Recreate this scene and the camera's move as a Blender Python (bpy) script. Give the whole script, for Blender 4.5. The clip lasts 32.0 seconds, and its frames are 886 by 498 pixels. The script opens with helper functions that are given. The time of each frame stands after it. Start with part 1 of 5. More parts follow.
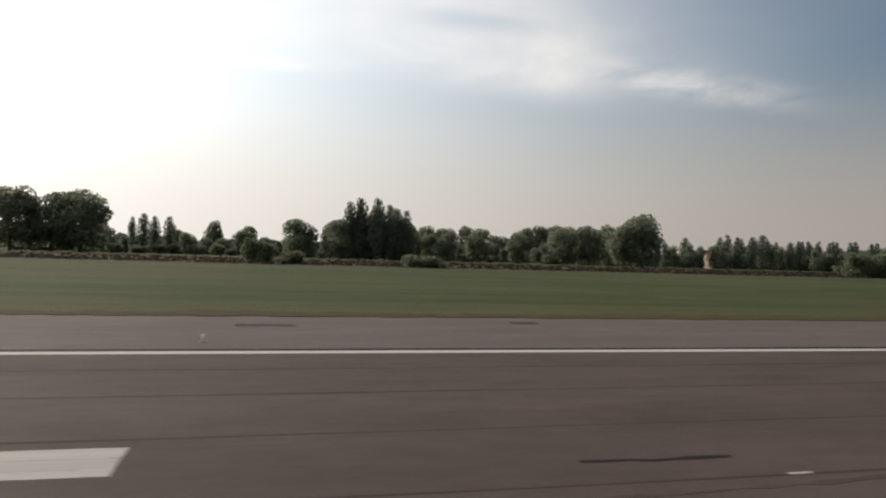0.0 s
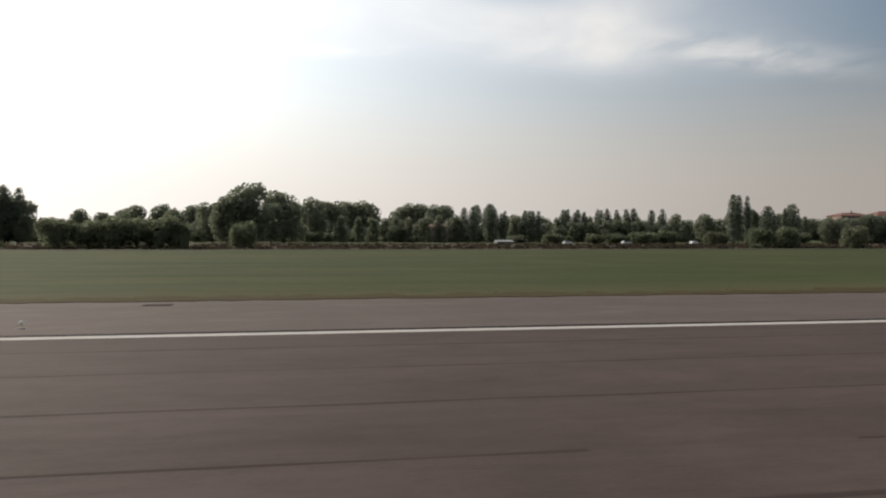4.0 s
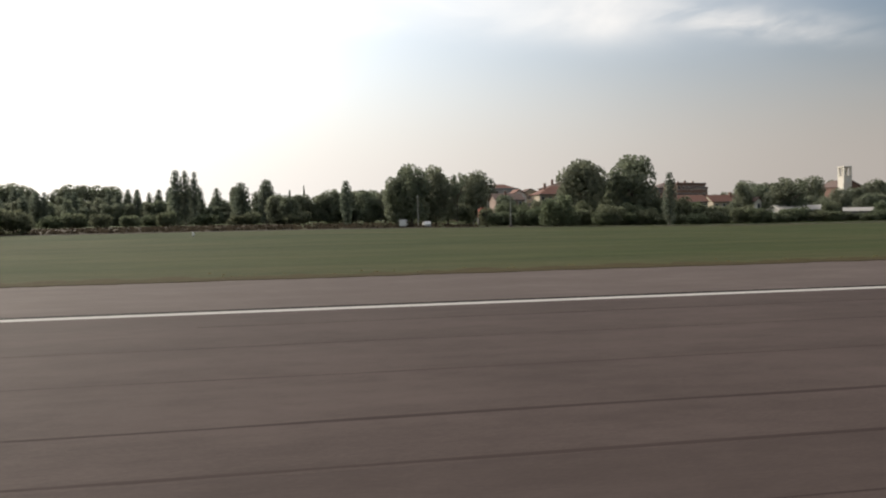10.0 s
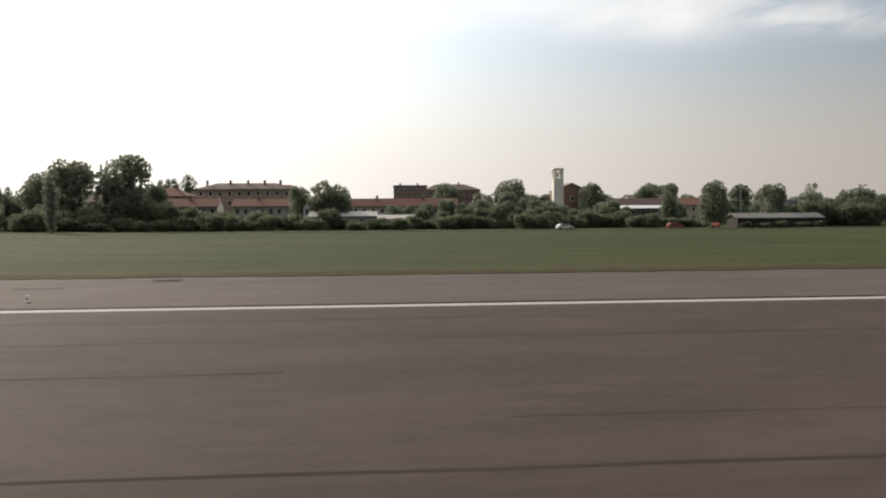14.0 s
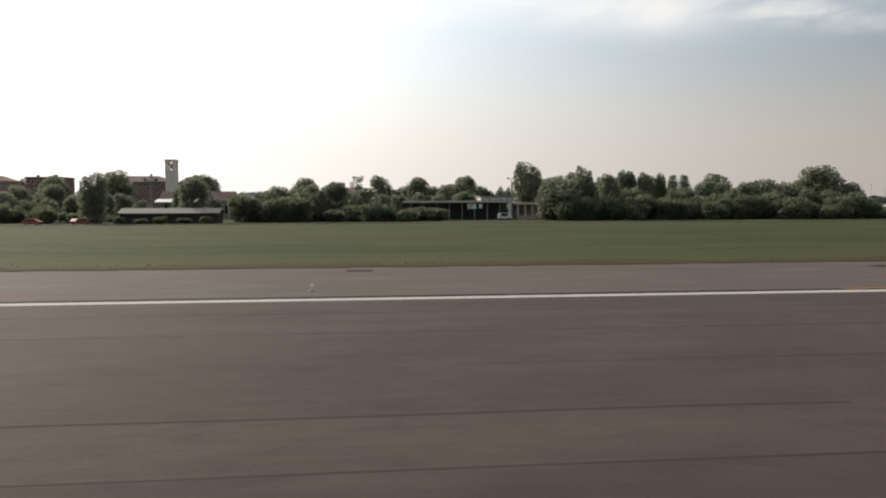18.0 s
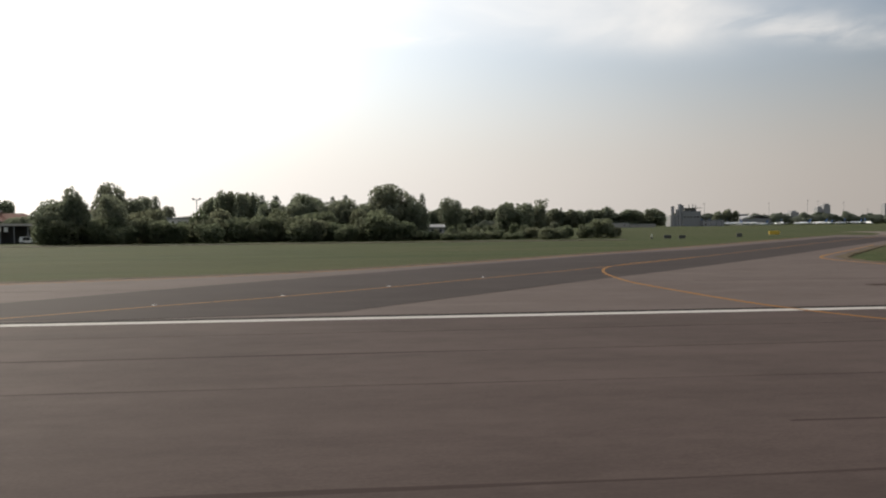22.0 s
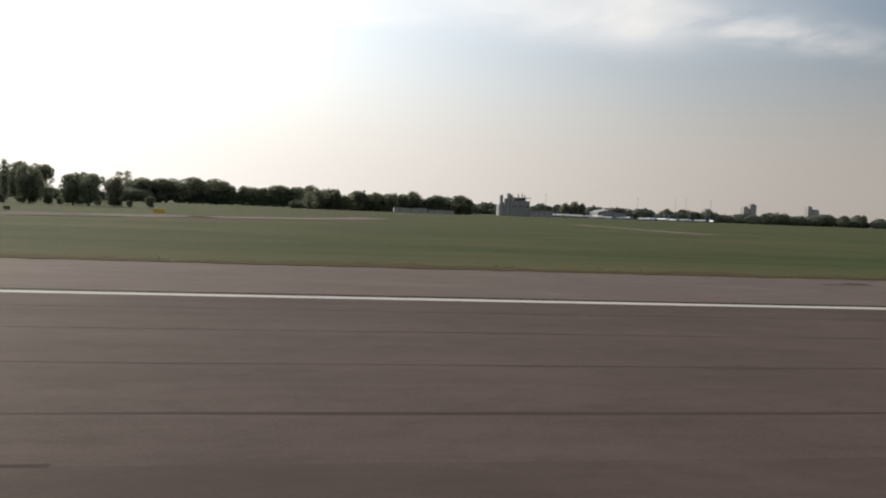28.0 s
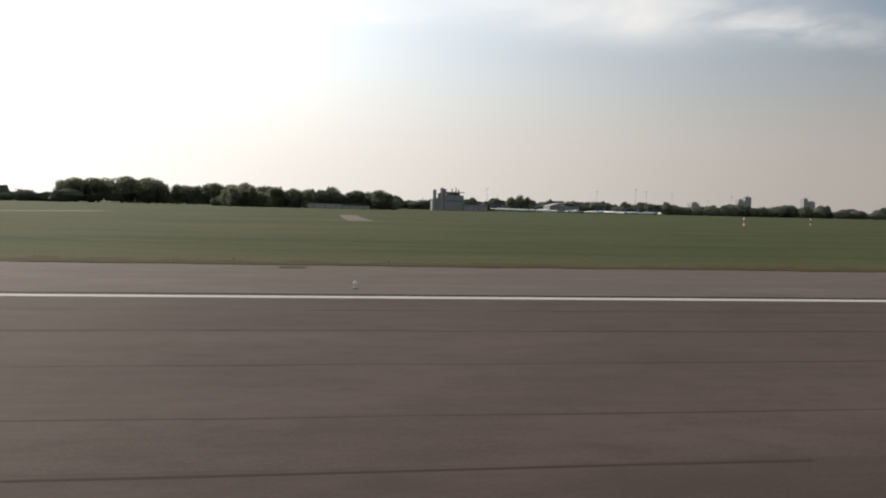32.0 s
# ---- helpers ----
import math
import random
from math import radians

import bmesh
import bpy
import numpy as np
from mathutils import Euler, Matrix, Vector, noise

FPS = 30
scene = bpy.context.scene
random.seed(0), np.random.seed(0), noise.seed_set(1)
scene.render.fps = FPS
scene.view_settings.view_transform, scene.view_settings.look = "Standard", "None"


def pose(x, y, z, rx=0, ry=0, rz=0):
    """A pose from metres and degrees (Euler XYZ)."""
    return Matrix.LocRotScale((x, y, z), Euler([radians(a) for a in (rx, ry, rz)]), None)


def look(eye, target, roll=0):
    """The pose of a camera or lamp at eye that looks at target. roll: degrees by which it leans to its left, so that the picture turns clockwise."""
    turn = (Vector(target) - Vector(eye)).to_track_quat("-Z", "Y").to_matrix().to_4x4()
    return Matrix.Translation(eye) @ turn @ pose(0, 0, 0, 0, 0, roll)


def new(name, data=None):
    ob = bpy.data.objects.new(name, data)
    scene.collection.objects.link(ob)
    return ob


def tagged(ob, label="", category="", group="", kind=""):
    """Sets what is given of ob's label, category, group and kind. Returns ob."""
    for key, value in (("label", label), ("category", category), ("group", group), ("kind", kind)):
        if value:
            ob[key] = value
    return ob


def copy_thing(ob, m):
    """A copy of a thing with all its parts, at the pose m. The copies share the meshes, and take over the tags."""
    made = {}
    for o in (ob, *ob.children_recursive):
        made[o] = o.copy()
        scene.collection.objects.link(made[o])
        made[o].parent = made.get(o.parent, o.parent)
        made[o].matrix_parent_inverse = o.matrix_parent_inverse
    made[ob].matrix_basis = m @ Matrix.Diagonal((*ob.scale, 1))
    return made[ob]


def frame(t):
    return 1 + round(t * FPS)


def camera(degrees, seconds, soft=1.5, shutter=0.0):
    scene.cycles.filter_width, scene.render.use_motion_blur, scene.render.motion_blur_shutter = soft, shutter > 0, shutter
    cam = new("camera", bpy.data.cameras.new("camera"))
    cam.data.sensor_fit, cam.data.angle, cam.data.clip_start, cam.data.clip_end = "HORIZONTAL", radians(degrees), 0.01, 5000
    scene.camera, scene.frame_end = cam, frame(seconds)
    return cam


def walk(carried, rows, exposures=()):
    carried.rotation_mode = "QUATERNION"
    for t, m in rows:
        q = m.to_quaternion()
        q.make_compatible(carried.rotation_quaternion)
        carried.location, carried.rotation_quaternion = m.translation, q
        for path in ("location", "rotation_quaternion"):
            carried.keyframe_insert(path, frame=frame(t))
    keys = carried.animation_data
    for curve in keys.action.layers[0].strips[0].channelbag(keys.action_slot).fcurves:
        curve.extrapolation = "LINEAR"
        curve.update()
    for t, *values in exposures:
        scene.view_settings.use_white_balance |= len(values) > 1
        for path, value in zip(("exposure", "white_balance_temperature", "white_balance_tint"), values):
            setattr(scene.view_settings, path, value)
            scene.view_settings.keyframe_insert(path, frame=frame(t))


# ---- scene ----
# A landing roll seen from a cabin window. x runs along the runway, y away from it, z up.
# The plan is drawn in metres and multiplied by K throughout, camera included.
K = 0.65
cam = camera(62.8, 32.0, 2.1, 0.06)
EYE = 3.79  # the cabin window above the runway
# seconds, place along the runway, offset across it, heading, pitch, roll
PATH = [
    (0, -575.09, -0.44, -13.74, 0.65, 1.59),
    (0.5, -544.62, -0.58, -13.17, 0.02, 0.27),
    (1, -514.65, -0.72, -8.77, 0.06, 0.06),
    (1.5, -485.17, -0.85, -8.18, 0.28, -0.24),
    (2, -456.18, -0.98, -9.01, 0.09, -0.49),
    (2.5, -427.70, -1.11, -9.14, -0.47, -0.52),
    (3, -399.75, -1.24, -9.94, -0.45, -0.91),
    (3.5, -372.36, -1.36, -9.84, -0.84, 0.06),
    (4, -345.58, -1.49, -9.71, -0.86, 0.07),
    (4.5, -319.34, -1.61, -9.42, -0.92, 0.09),
    (5, -293.59, -1.72, -9.13, -0.98, 0.11),
    (5.5, -268.27, -1.84, -9.00, -1.00, 0.11),
    (6, -243.34, -1.95, -9.40, -1.41, 0.11),
    (6.5, -218.78, -2.06, -9.38, -1.67, 0.03),
    (7, -194.57, -2.16, -8.67, -1.12, 0.20),
    (7.5, -170.72, -2.26, -5.25, 0.01, -1.66),
    (8, -147.23, -2.34, -6.93, -0.13, -1.11),
    (8.5, -124.06, -2.42, -8.07, -1.87, 1.13),
    (9, -101.23, -2.50, -9.51, -2.46, 0.76),
    (9.5, -78.70, -2.56, -9.37, -2.47, 0.26),
    (10, -56.47, -2.61, -9.36, -2.64, -1.06),
    (10.5, -34.52, -2.64, -9.90, -2.53, -1.17),
    (11, -12.86, -2.67, -9.82, -2.71, -1.04),
    (11.5, 8.53, -2.68, -8.58, -2.86, -1.00),
    (12, 29.66, -2.67, -7.60, -2.98, 0.62),
    (12.5, 50.52, -2.65, -5.99, -2.94, 0.28),
    (13, 71.13, -2.62, -5.43, -2.80, -0.54),
    (13.5, 91.48, -2.57, -4.09, -2.74, -0.76),
    (14, 111.58, -2.52, -4.42, -2.68, -0.41),
    (14.5, 131.44, -2.45, -4.08, -2.67, -0.93),
    (15, 151.05, -2.39, -4.18, -2.76, -0.83),
    (15.5, 170.43, -2.32, -4.39, -2.93, -0.63),
    (16, 189.57, -2.26, -4.61, -3.11, -0.42),
    (16.5, 208.46, -2.20, -4.71, -3.19, -0.33),
    (17, 227.12, -2.14, -5.50, -3.46, 0.17),
    (17.5, 245.52, -2.10, -5.50, -3.48, -0.43),
    (18, 263.68, -2.06, -5.69, -3.33, -0.23),
    (18.5, 281.60, -2.04, -5.57, -3.23, 0.25),
    (19, 299.30, -2.03, -4.55, -2.83, -1.35),
    (19.5, 316.81, -2.03, -2.42, -1.70, -0.81),
    (20, 334.14, -2.04, -4.75, -1.95, -1.02),
    (20.5, 351.27, -2.06, -4.68, -1.87, -0.43),
    (21, 368.20, -2.09, -5.03, -2.00, 0.05),
    (21.5, 384.91, -2.12, -4.86, -1.96, -1.20),
    (22, 401.37, -2.15, -4.73, -1.83, -0.58),
    (22.5, 417.57, -2.19, -4.39, -1.92, -1.46),
    (23, 433.45, -2.23, -4.82, -1.71, -0.74),
    (23.5, 448.99, -2.27, -4.42, -1.77, -0.55),
    (24, 464.14, -2.30, -4.53, -1.47, -0.67),
    (24.5, 478.90, -2.34, -4.46, -1.41, 0.26),
    (25, 493.28, -2.37, -4.45, -1.52, -0.17),
    (25.5, 507.26, -2.39, -4.51, -1.46, 1.05),
    (26, 520.86, -2.41, -4.97, -1.69, 1.20),
    (26.5, 534.12, -2.42, -5.97, -2.20, 1.52),
    (27, 547.09, -2.43, -6.98, -2.72, 1.84),
    (27.5, 559.83, -2.43, -7.43, -2.95, 1.98),
    (28, 572.38, -2.42, -8.06, -3.05, 2.15),
    (28.5, 584.75, -2.41, -9.81, -3.13, 2.97),
    (29, 596.95, -2.39, -10.63, -3.39, 2.55),
    (29.5, 608.98, -2.37, -10.48, -3.46, 2.38),
    (30, 620.85, -2.34, -7.80, -2.65, 1.52),
    (30.5, 632.55, -2.31, -7.19, -2.49, 1.82),
    (31, 644.08, -2.27, -7.28, -2.78, 1.87),
    (31.5, 655.45, -2.22, -7.85, -3.08, 1.34),
    (32, 666.65, -2.17, -7.49, -3.27, 1.34),
]


def aim(x, y, yaw, pitch, roll):
    yaw, pitch = radians(yaw), radians(pitch)
    eye = Vector((x, y, EYE)) * K
    way = Vector((-math.sin(yaw) * math.cos(pitch), math.cos(yaw) * math.cos(pitch), math.sin(pitch)))
    return look(eye, eye + 10 * way, roll)


walk(cam, [(t, aim(x, y, yaw, pitch, roll)) for t, x, y, yaw, pitch, roll in PATH], [(0.0, 0.0), (1.0, 0.03), (5.0, 0.03), (8.0, 0.05), (9.5, 0.2), (12.0, 0.23), (14.0, 0.22), (18.0, 0.2), (20.0, 0.02), (22.0, 0.08), (24.0, -0.06), (26.5, 0.02), (28.5, 0.1), (29.3, 0.1), (30.2, -0.05), (32.0, 0.08)])
# tuning of the sky
AUREOLE_WIDE, AUREOLE_MID, AUREOLE_TIGHT, SKY_GAIN, SUN_POWER = 0.73, 0.2, 0.32, 0.07, 3.1
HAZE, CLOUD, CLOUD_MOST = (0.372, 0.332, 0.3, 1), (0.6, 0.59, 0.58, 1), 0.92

# ---- sky and sun ----
SUN_AZ, SUN_EL = -40.0, 27.0  # degrees from straight across the runway, above the horizon
az, el = radians(SUN_AZ), radians(SUN_EL)
SUN = Vector((math.sin(az) * math.cos(el), math.cos(az) * math.cos(el), math.sin(el)))
world = bpy.data.worlds.new("hazy_evening_sky")
scene.world = world
world.use_nodes = True
wt = world.node_tree
wt.nodes.clear()


def wmath(op, a, b=None):
    n = wt.nodes.new("ShaderNodeMath")
    n.operation = op
    for i, v in enumerate((a, b)):
        if v is None:
            continue
        if isinstance(v, (int, float)):
            n.inputs[i].default_value = v
        else:
            wt.links.new(v, n.inputs[i])
    return n.outputs[0]


def wmix(fac, a, b, blend="MIX"):
    n = wt.nodes.new("ShaderNodeMix")
    n.data_type, n.blend_type = "RGBA", blend
    for i, v in ((0, fac), (6, a), (7, b)):
        if isinstance(v, (int, float, tuple)):
            n.inputs[i].default_value = v
        else:
            wt.links.new(v, n.inputs[i])
    return n.outputs[2]


sky = wt.nodes.new("ShaderNodeTexSky")
sky.sky_type, sky.sun_disc = "NISHITA", False
sky.sun_elevation, sky.sun_rotation = el, az
sky.air_density, sky.dust_density, sky.ozone_density = 1.0, 2.2, 1.0
co = wt.nodes.new("ShaderNodeTexCoord")
sep = wt.nodes.new("ShaderNodeSeparateXYZ")
wt.links.new(co.outputs["Generated"], sep.inputs[0])
dx, dy, dz = sep.outputs
dot = wt.nodes.new("ShaderNodeVectorMath")
dot.operation = "DOT_PRODUCT"
wt.links.new(co.outputs["Generated"], dot.inputs[0])
dot.inputs[1].default_value = SUN
near_sun = wmath("MAXIMUM", dot.outputs["Value"], 0.0)
# aureole of the hazy sun, from wide to narrow
wide = wmath("MULTIPLY", wmath("POWER", near_sun, 1.8), AUREOLE_WIDE)
tight = wmath("MULTIPLY", wmath("POWER", near_sun, 10.5), AUREOLE_TIGHT)
mid = wmath("MULTIPLY", wmath("POWER", near_sun, 4.0), AUREOLE_MID)
glow = wmath("ADD", wmath("ADD", wide, mid), tight)
# pale haze towards the horizon
up = wmath("MAXIMUM", dz, 0.0)
thinning = wt.nodes.new("ShaderNodeMapRange")
thinning.interpolation_type = "SMOOTHSTEP"
for i, v in ((1, 0.04), (2, 0.27), (3, 0.97), (4, 0.02)):
    thinning.inputs[i].default_value = v
wt.links.new(up, thinning.inputs[0])
base = wmix(1.0, sky.outputs[0], (SKY_GAIN * 0.84, SKY_GAIN * 0.96, SKY_GAIN, 1), "MULTIPLY")
base = wmix(thinning.outputs[0], base, HAZE)
# a bank of thin cirrus, sloping down to the right, with ragged streaks in it
bearing = wmath("ARCTAN2", dx, dy)
flat = wt.nodes.new("ShaderNodeCombineXYZ")
wt.links.new(bearing, flat.inputs[0])
wt.links.new(up, flat.inputs[1])


def streaks(turn, stretch, scale, shift):
    turned = wt.nodes.new("ShaderNodeMapping")
    turned.inputs["Rotation"].default_value = (0, 0, radians(turn))
    turned.inputs["Scale"].default_value = stretch
    turned.inputs["Location"].default_value = shift
    wt.links.new(flat.outputs[0], turned.inputs[0])
    n = wt.nodes.new("ShaderNodeTexNoise")
    n.inputs["Scale"].default_value, n.inputs["Detail"].default_value = scale, 7.0
    n.inputs["Roughness"].default_value, n.inputs["Distortion"].default_value = 0.5, 0.4
    wt.links.new(turned.outputs[0], n.inputs["Vector"])
    return n.outputs["Fac"]


def bank(middle, height, slope, long, thick, thin, most):
    """A soft bank of cloud; thick above its middle line, thin below it."""
    along = wmath("DIVIDE", wmath("SUBTRACT", bearing, middle), long)
    over = wmath("SUBTRACT", up, wmath("ADD", height, wmath("MULTIPLY", wmath("SUBTRACT", bearing, middle), slope)))
    over = wmath("MAXIMUM", wmath("DIVIDE", over, thick), wmath("DIVIDE", over, -thin))
    r = wmath("ADD", wmath("MULTIPLY", along, along), wmath("MULTIPLY", over, over))
    return wmath("MULTIPLY", wmath("POWER", 2.718, wmath("MULTIPLY", r, -1.0)), most)


def ramped(value, low, high, least, most):
    n = wt.nodes.new("ShaderNodeMapRange")
    for i, v in ((1, low), (2, high), (3, least), (4, most)):
        n.inputs[i].default_value = v
    wt.links.new(value, n.inputs[0])
    return n.outputs[0]


rag = ramped(streaks(7, (1.0, 2.3, 1.0), 5.0, (0.4, 0.1, 0.0)), 0.3, 0.66, 0.45, 1.1)
wisps = ramped(streaks(8, (1.0, 3.0, 1.0), 13.0, (0.1, 0.7, 0.0)), 0.34, 0.66, 0.15, 1.1)
banks = wmath("ADD", bank(0.24, 0.262, -0.09, 0.26, 0.12, 0.03, 1.0), bank(0.39, 0.246, -0.12, 0.09, 0.05, 0.03, 0.3))
banks = wmath("MULTIPLY", banks, wmath("SUBTRACT", 1.0, bank(0.27, 0.312, -0.05, 0.09, 0.012, 0.012, 0.7)))
banks = wmath("ADD", wmath("MULTIPLY", banks, rag), wmath("MULTIPLY", wisps, wmath("ADD", bank(0.56, 0.226, -0.2, 0.11, 0.02, 0.014, 0.95), bank(0.0, 0.246, 0.02, 0.09, 0.01, 0.008, 0.6))))
# cirrus added over the unseen upper sky, to lift the light below
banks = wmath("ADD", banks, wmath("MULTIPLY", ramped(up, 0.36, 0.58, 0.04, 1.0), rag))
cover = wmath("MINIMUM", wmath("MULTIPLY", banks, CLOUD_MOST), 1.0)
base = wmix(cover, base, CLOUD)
total = wmix(glow, base, (1.0, 0.97, 0.925, 1), "ADD")
bg = wt.nodes.new("ShaderNodeBackground")
wt.links.new(total, bg.inputs[0])
bg.inputs[1].default_value = 1.0
outw = wt.nodes.new("ShaderNodeOutputWorld")
wt.links.new(bg.outputs[0], outw.inputs[0])

sun = bpy.data.lights.new("sun", "SUN")
sun.energy, sun.angle, sun.color = SUN_POWER, radians(1.5), (1.0, 0.9, 0.76)
new("sun", sun).matrix_world = look(SUN * 50, (0, 0, 0))

# ---- materials ----


class Mat:
    """A small builder of node materials, in plan metres."""

    def __init__(self, name, rough=0.85, metal=0.0):
        self.mat = bpy.data.materials.new(name)
        self.mat.use_nodes = True
        self.t = self.mat.node_tree
        self.p = self.t.nodes["Principled BSDF"]
        self.p.inputs["Roughness"].default_value = rough
        self.p.inputs["Metallic"].default_value = metal
        self.co = self.t.nodes.new("ShaderNodeTexCoord")

    def noise(self, scale, detail=4.0, stretch=(1, 1, 1), rough=0.55, space="Object"):
        m = self.t.nodes.new("ShaderNodeMapping")
        m.inputs["Scale"].default_value = [s / K for s in stretch]
        self.t.links.new(self.co.outputs[space], m.inputs[0])
        n = self.t.nodes.new("ShaderNodeTexNoise")
        n.inputs["Scale"].default_value, n.inputs["Detail"].default_value, n.inputs["Roughness"].default_value = scale, detail, rough
        self.t.links.new(m.outputs[0], n.inputs["Vector"])
        return n.outputs["Fac"]

    def ramp(self, fac, low, high):
        r = self.t.nodes.new("ShaderNodeMapRange")
        r.inputs[1].default_value, r.inputs[2].default_value = low, high
        self.t.links.new(fac, r.inputs[0])
        return r.outputs[0]

    def times(self, a, b):
        m = self.t.nodes.new("ShaderNodeMath")
        m.operation = "MULTIPLY"
        for i, v in enumerate((a, b)):
            if isinstance(v, (int, float)):
                m.inputs[i].default_value = v
            else:
                self.t.links.new(v, m.inputs[i])
        return m.outputs[0]

    def mix(self, fac, a, b):
        m = self.t.nodes.new("ShaderNodeMix")
        m.data_type = "RGBA"
        for i, v in ((0, fac), (6, a), (7, b)):
            if isinstance(v, tuple):
                m.inputs[i].default_value = (*v, 1) if len(v) == 3 else v
            elif isinstance(v, (int, float)):
                m.inputs[i].default_value = v
            else:
                self.t.links.new(v, m.inputs[i])
        return m.outputs[2]

    def random(self):
        n = self.t.nodes.new("ShaderNodeObjectInfo")
        return n.outputs["Random"]

    def colour(self, c):
        if isinstance(c, tuple):
            self.p.inputs["Base Color"].default_value = (*c, 1)
        else:
            self.t.links.new(c, self.p.inputs["Base Color"])
        return self

    def bump(self, fac, depth, strength=0.6):
        b = self.t.nodes.new("ShaderNodeBump")
        b.inputs["Distance"].default_value, b.inputs["Strength"].default_value = depth * K, strength
        self.t.links.new(fac, b.inputs["Height"])
        self.t.links.new(b.outputs[0], self.p.inputs["Normal"])
        return self


def asphalt(name, dark, light, stain):
    m = Mat(name, 0.88)
    m.p.inputs["Specular IOR Level"].default_value = 0.1
    lanes = m.noise(1.0, 2.0, (0.002, 0.28, 1))
    streaks = m.noise(1.0, 6.0, (0.012, 1.6, 1), 0.7)
    blotch = m.noise(0.09, 5.0)
    grain = m.noise(16.0, 3.0)
    c = m.mix(m.ramp(lanes, 0.3, 0.7), dark, light)
    c = m.mix(m.times(m.ramp(streaks, 0.42, 0.75), 0.5), c, stain)
    c = m.mix(m.times(m.ramp(blotch, 0.42, 0.72), 0.6), c, stain)
    c = m.mix(m.times(m.ramp(grain, 0.35, 0.75), 0.35), c, tuple(min(1, v * 1.7) for v in light))
    c = m.mix(m.times(m.random(), 0.4), c, stain)
    worn = m.noise(0.3, 5.0, (0.5, 1.2, 1), 0.65)
    c = m.mix(m.times(m.ramp(worn, 0.5, 0.68), 0.5), c, tuple(1.2 * v for v in light))
    c = m.mix(m.times(m.ramp(worn, 0.46, 0.3), 0.5), c, stain)
    mottle = m.noise(1.1, 6.0, (0.7, 1.3, 1), 0.75)
    c = m.mix(m.times(m.ramp(mottle, 0.5, 0.7), 0.4), c, stain)
    c = m.mix(m.times(m.ramp(mottle, 0.48, 0.3), 0.25), c, tuple(1.25 * v for v in light))
    m.colour(c).bump(grain, 0.008, 0.3)
    return m.mat


ASPHALT = asphalt("runway_asphalt", (0.0561, 0.041, 0.0372), (0.0728, 0.0546, 0.0498), (0.0417, 0.0306, 0.0276))
SHOULDER = asphalt("shoulder_asphalt", (0.0899, 0.0711, 0.0649), (0.111, 0.0883, 0.0808), (0.073, 0.0565, 0.0517))
FRESH = asphalt("fresh_asphalt", (0.0301, 0.0233, 0.0222), (0.0417, 0.0327, 0.0309), (0.0251, 0.0189, 0.0179))
CONCRETE = asphalt("pale_concrete", (0.117, 0.095, 0.0832), (0.151, 0.125, 0.11), (0.0891, 0.0738, 0.0666))


def paint(name, colour, under, wear):
    m = Mat(name, 0.85)
    m.p.inputs["Specular IOR Level"].default_value = 0.2
    streaks = m.noise(1.0, 7.0, (0.08, 5.0, 1), 0.7)
    flakes = m.noise(2.2, 6.0, (0.6, 2.4, 1), 0.7)
    c = m.mix(m.times(m.ramp(streaks, 0.38, 0.8), 0.55), colour, tuple(0.55 * v + 0.45 * u for v, u in zip(colour, under)))
    c = m.mix(m.times(m.ramp(flakes, 1.0 - wear, 1.0 - wear + 0.06), 0.85), c, under)
    c = m.mix(m.times(m.random(), 0.22), c, under)
    m.colour(c).bump(flakes, 0.01, 0.4)
    return m.mat


WHITE_PAINT = paint("worn_white_paint", (0.345, 0.321, 0.306), (0.0738, 0.0624, 0.0561), 0.385)
LINE_PAINT = paint("edge_line_paint", (0.4092, 0.3894, 0.3663), (0.099, 0.0858, 0.0792), 0.26)
YELLOW_PAINT = paint("worn_yellow_paint", (0.263, 0.115, 0.0106), (0.0815, 0.056, 0.0528), 0.34)
m = Mat("tar_seam", 0.9)
m.p.inputs["Specular IOR Level"].default_value = 0.05
TAR = m.colour(m.mix(m.ramp(m.noise(1.0, 4.0, (0.05, 2, 1)), 0.3, 0.7), (0.037, 0.0272, 0.0254), (0.0535, 0.0394, 0.0362))).mat
m = Mat("open_joint", 0.95)
m.p.inputs["Specular IOR Level"].default_value = 0.1
JOINT = m.colour(m.mix(m.noise(1.0, 4.0, (0.05, 2, 1)), (0.00808, 0.0063, 0.00588), (0.0236, 0.0183, 0.017))).mat
m = Mat("rubber_mark", 0.9)
m.p.inputs["Specular IOR Level"].default_value = 0.06
RUBBER = m.colour(m.mix(m.ramp(m.noise(1.0, 6.0, (1, 1, 1), 0.8), 0.35, 0.65), (0.0515, 0.0376, 0.0338), (0.072, 0.053, 0.0476))).mat

m = Mat("mown_grass", 0.95)
m.p.inputs["Specular IOR Level"].default_value = 0.08
bands = m.noise(1.0, 4.0, (0.005, 0.2, 1))
fine = m.noise(0.5, 8.0, (0.25, 1.0, 1), 0.75)
blot = m.noise(0.035, 5.0, (0.5, 1, 1))
c = m.mix(m.ramp(bands, 0.35, 0.68), (0.0267, 0.0375, 0.0125), (0.0436, 0.0569, 0.0204))
c = m.mix(m.times(m.ramp(blot, 0.42, 0.72), 0.75), c, (0.0618, 0.0622, 0.0282))
c = m.mix(m.times(m.ramp(fine, 0.4, 0.75), 0.5), c, (0.0553, 0.0637, 0.0267))
patch = m.noise(0.16, 5.0, (0.25, 1, 1), 0.65)
c = m.mix(m.times(m.ramp(patch, 0.46, 0.74), 0.65), c, (0.0749, 0.0788, 0.0336))
dry = m.noise(0.05, 6.0, (0.22, 1, 1), 0.7)
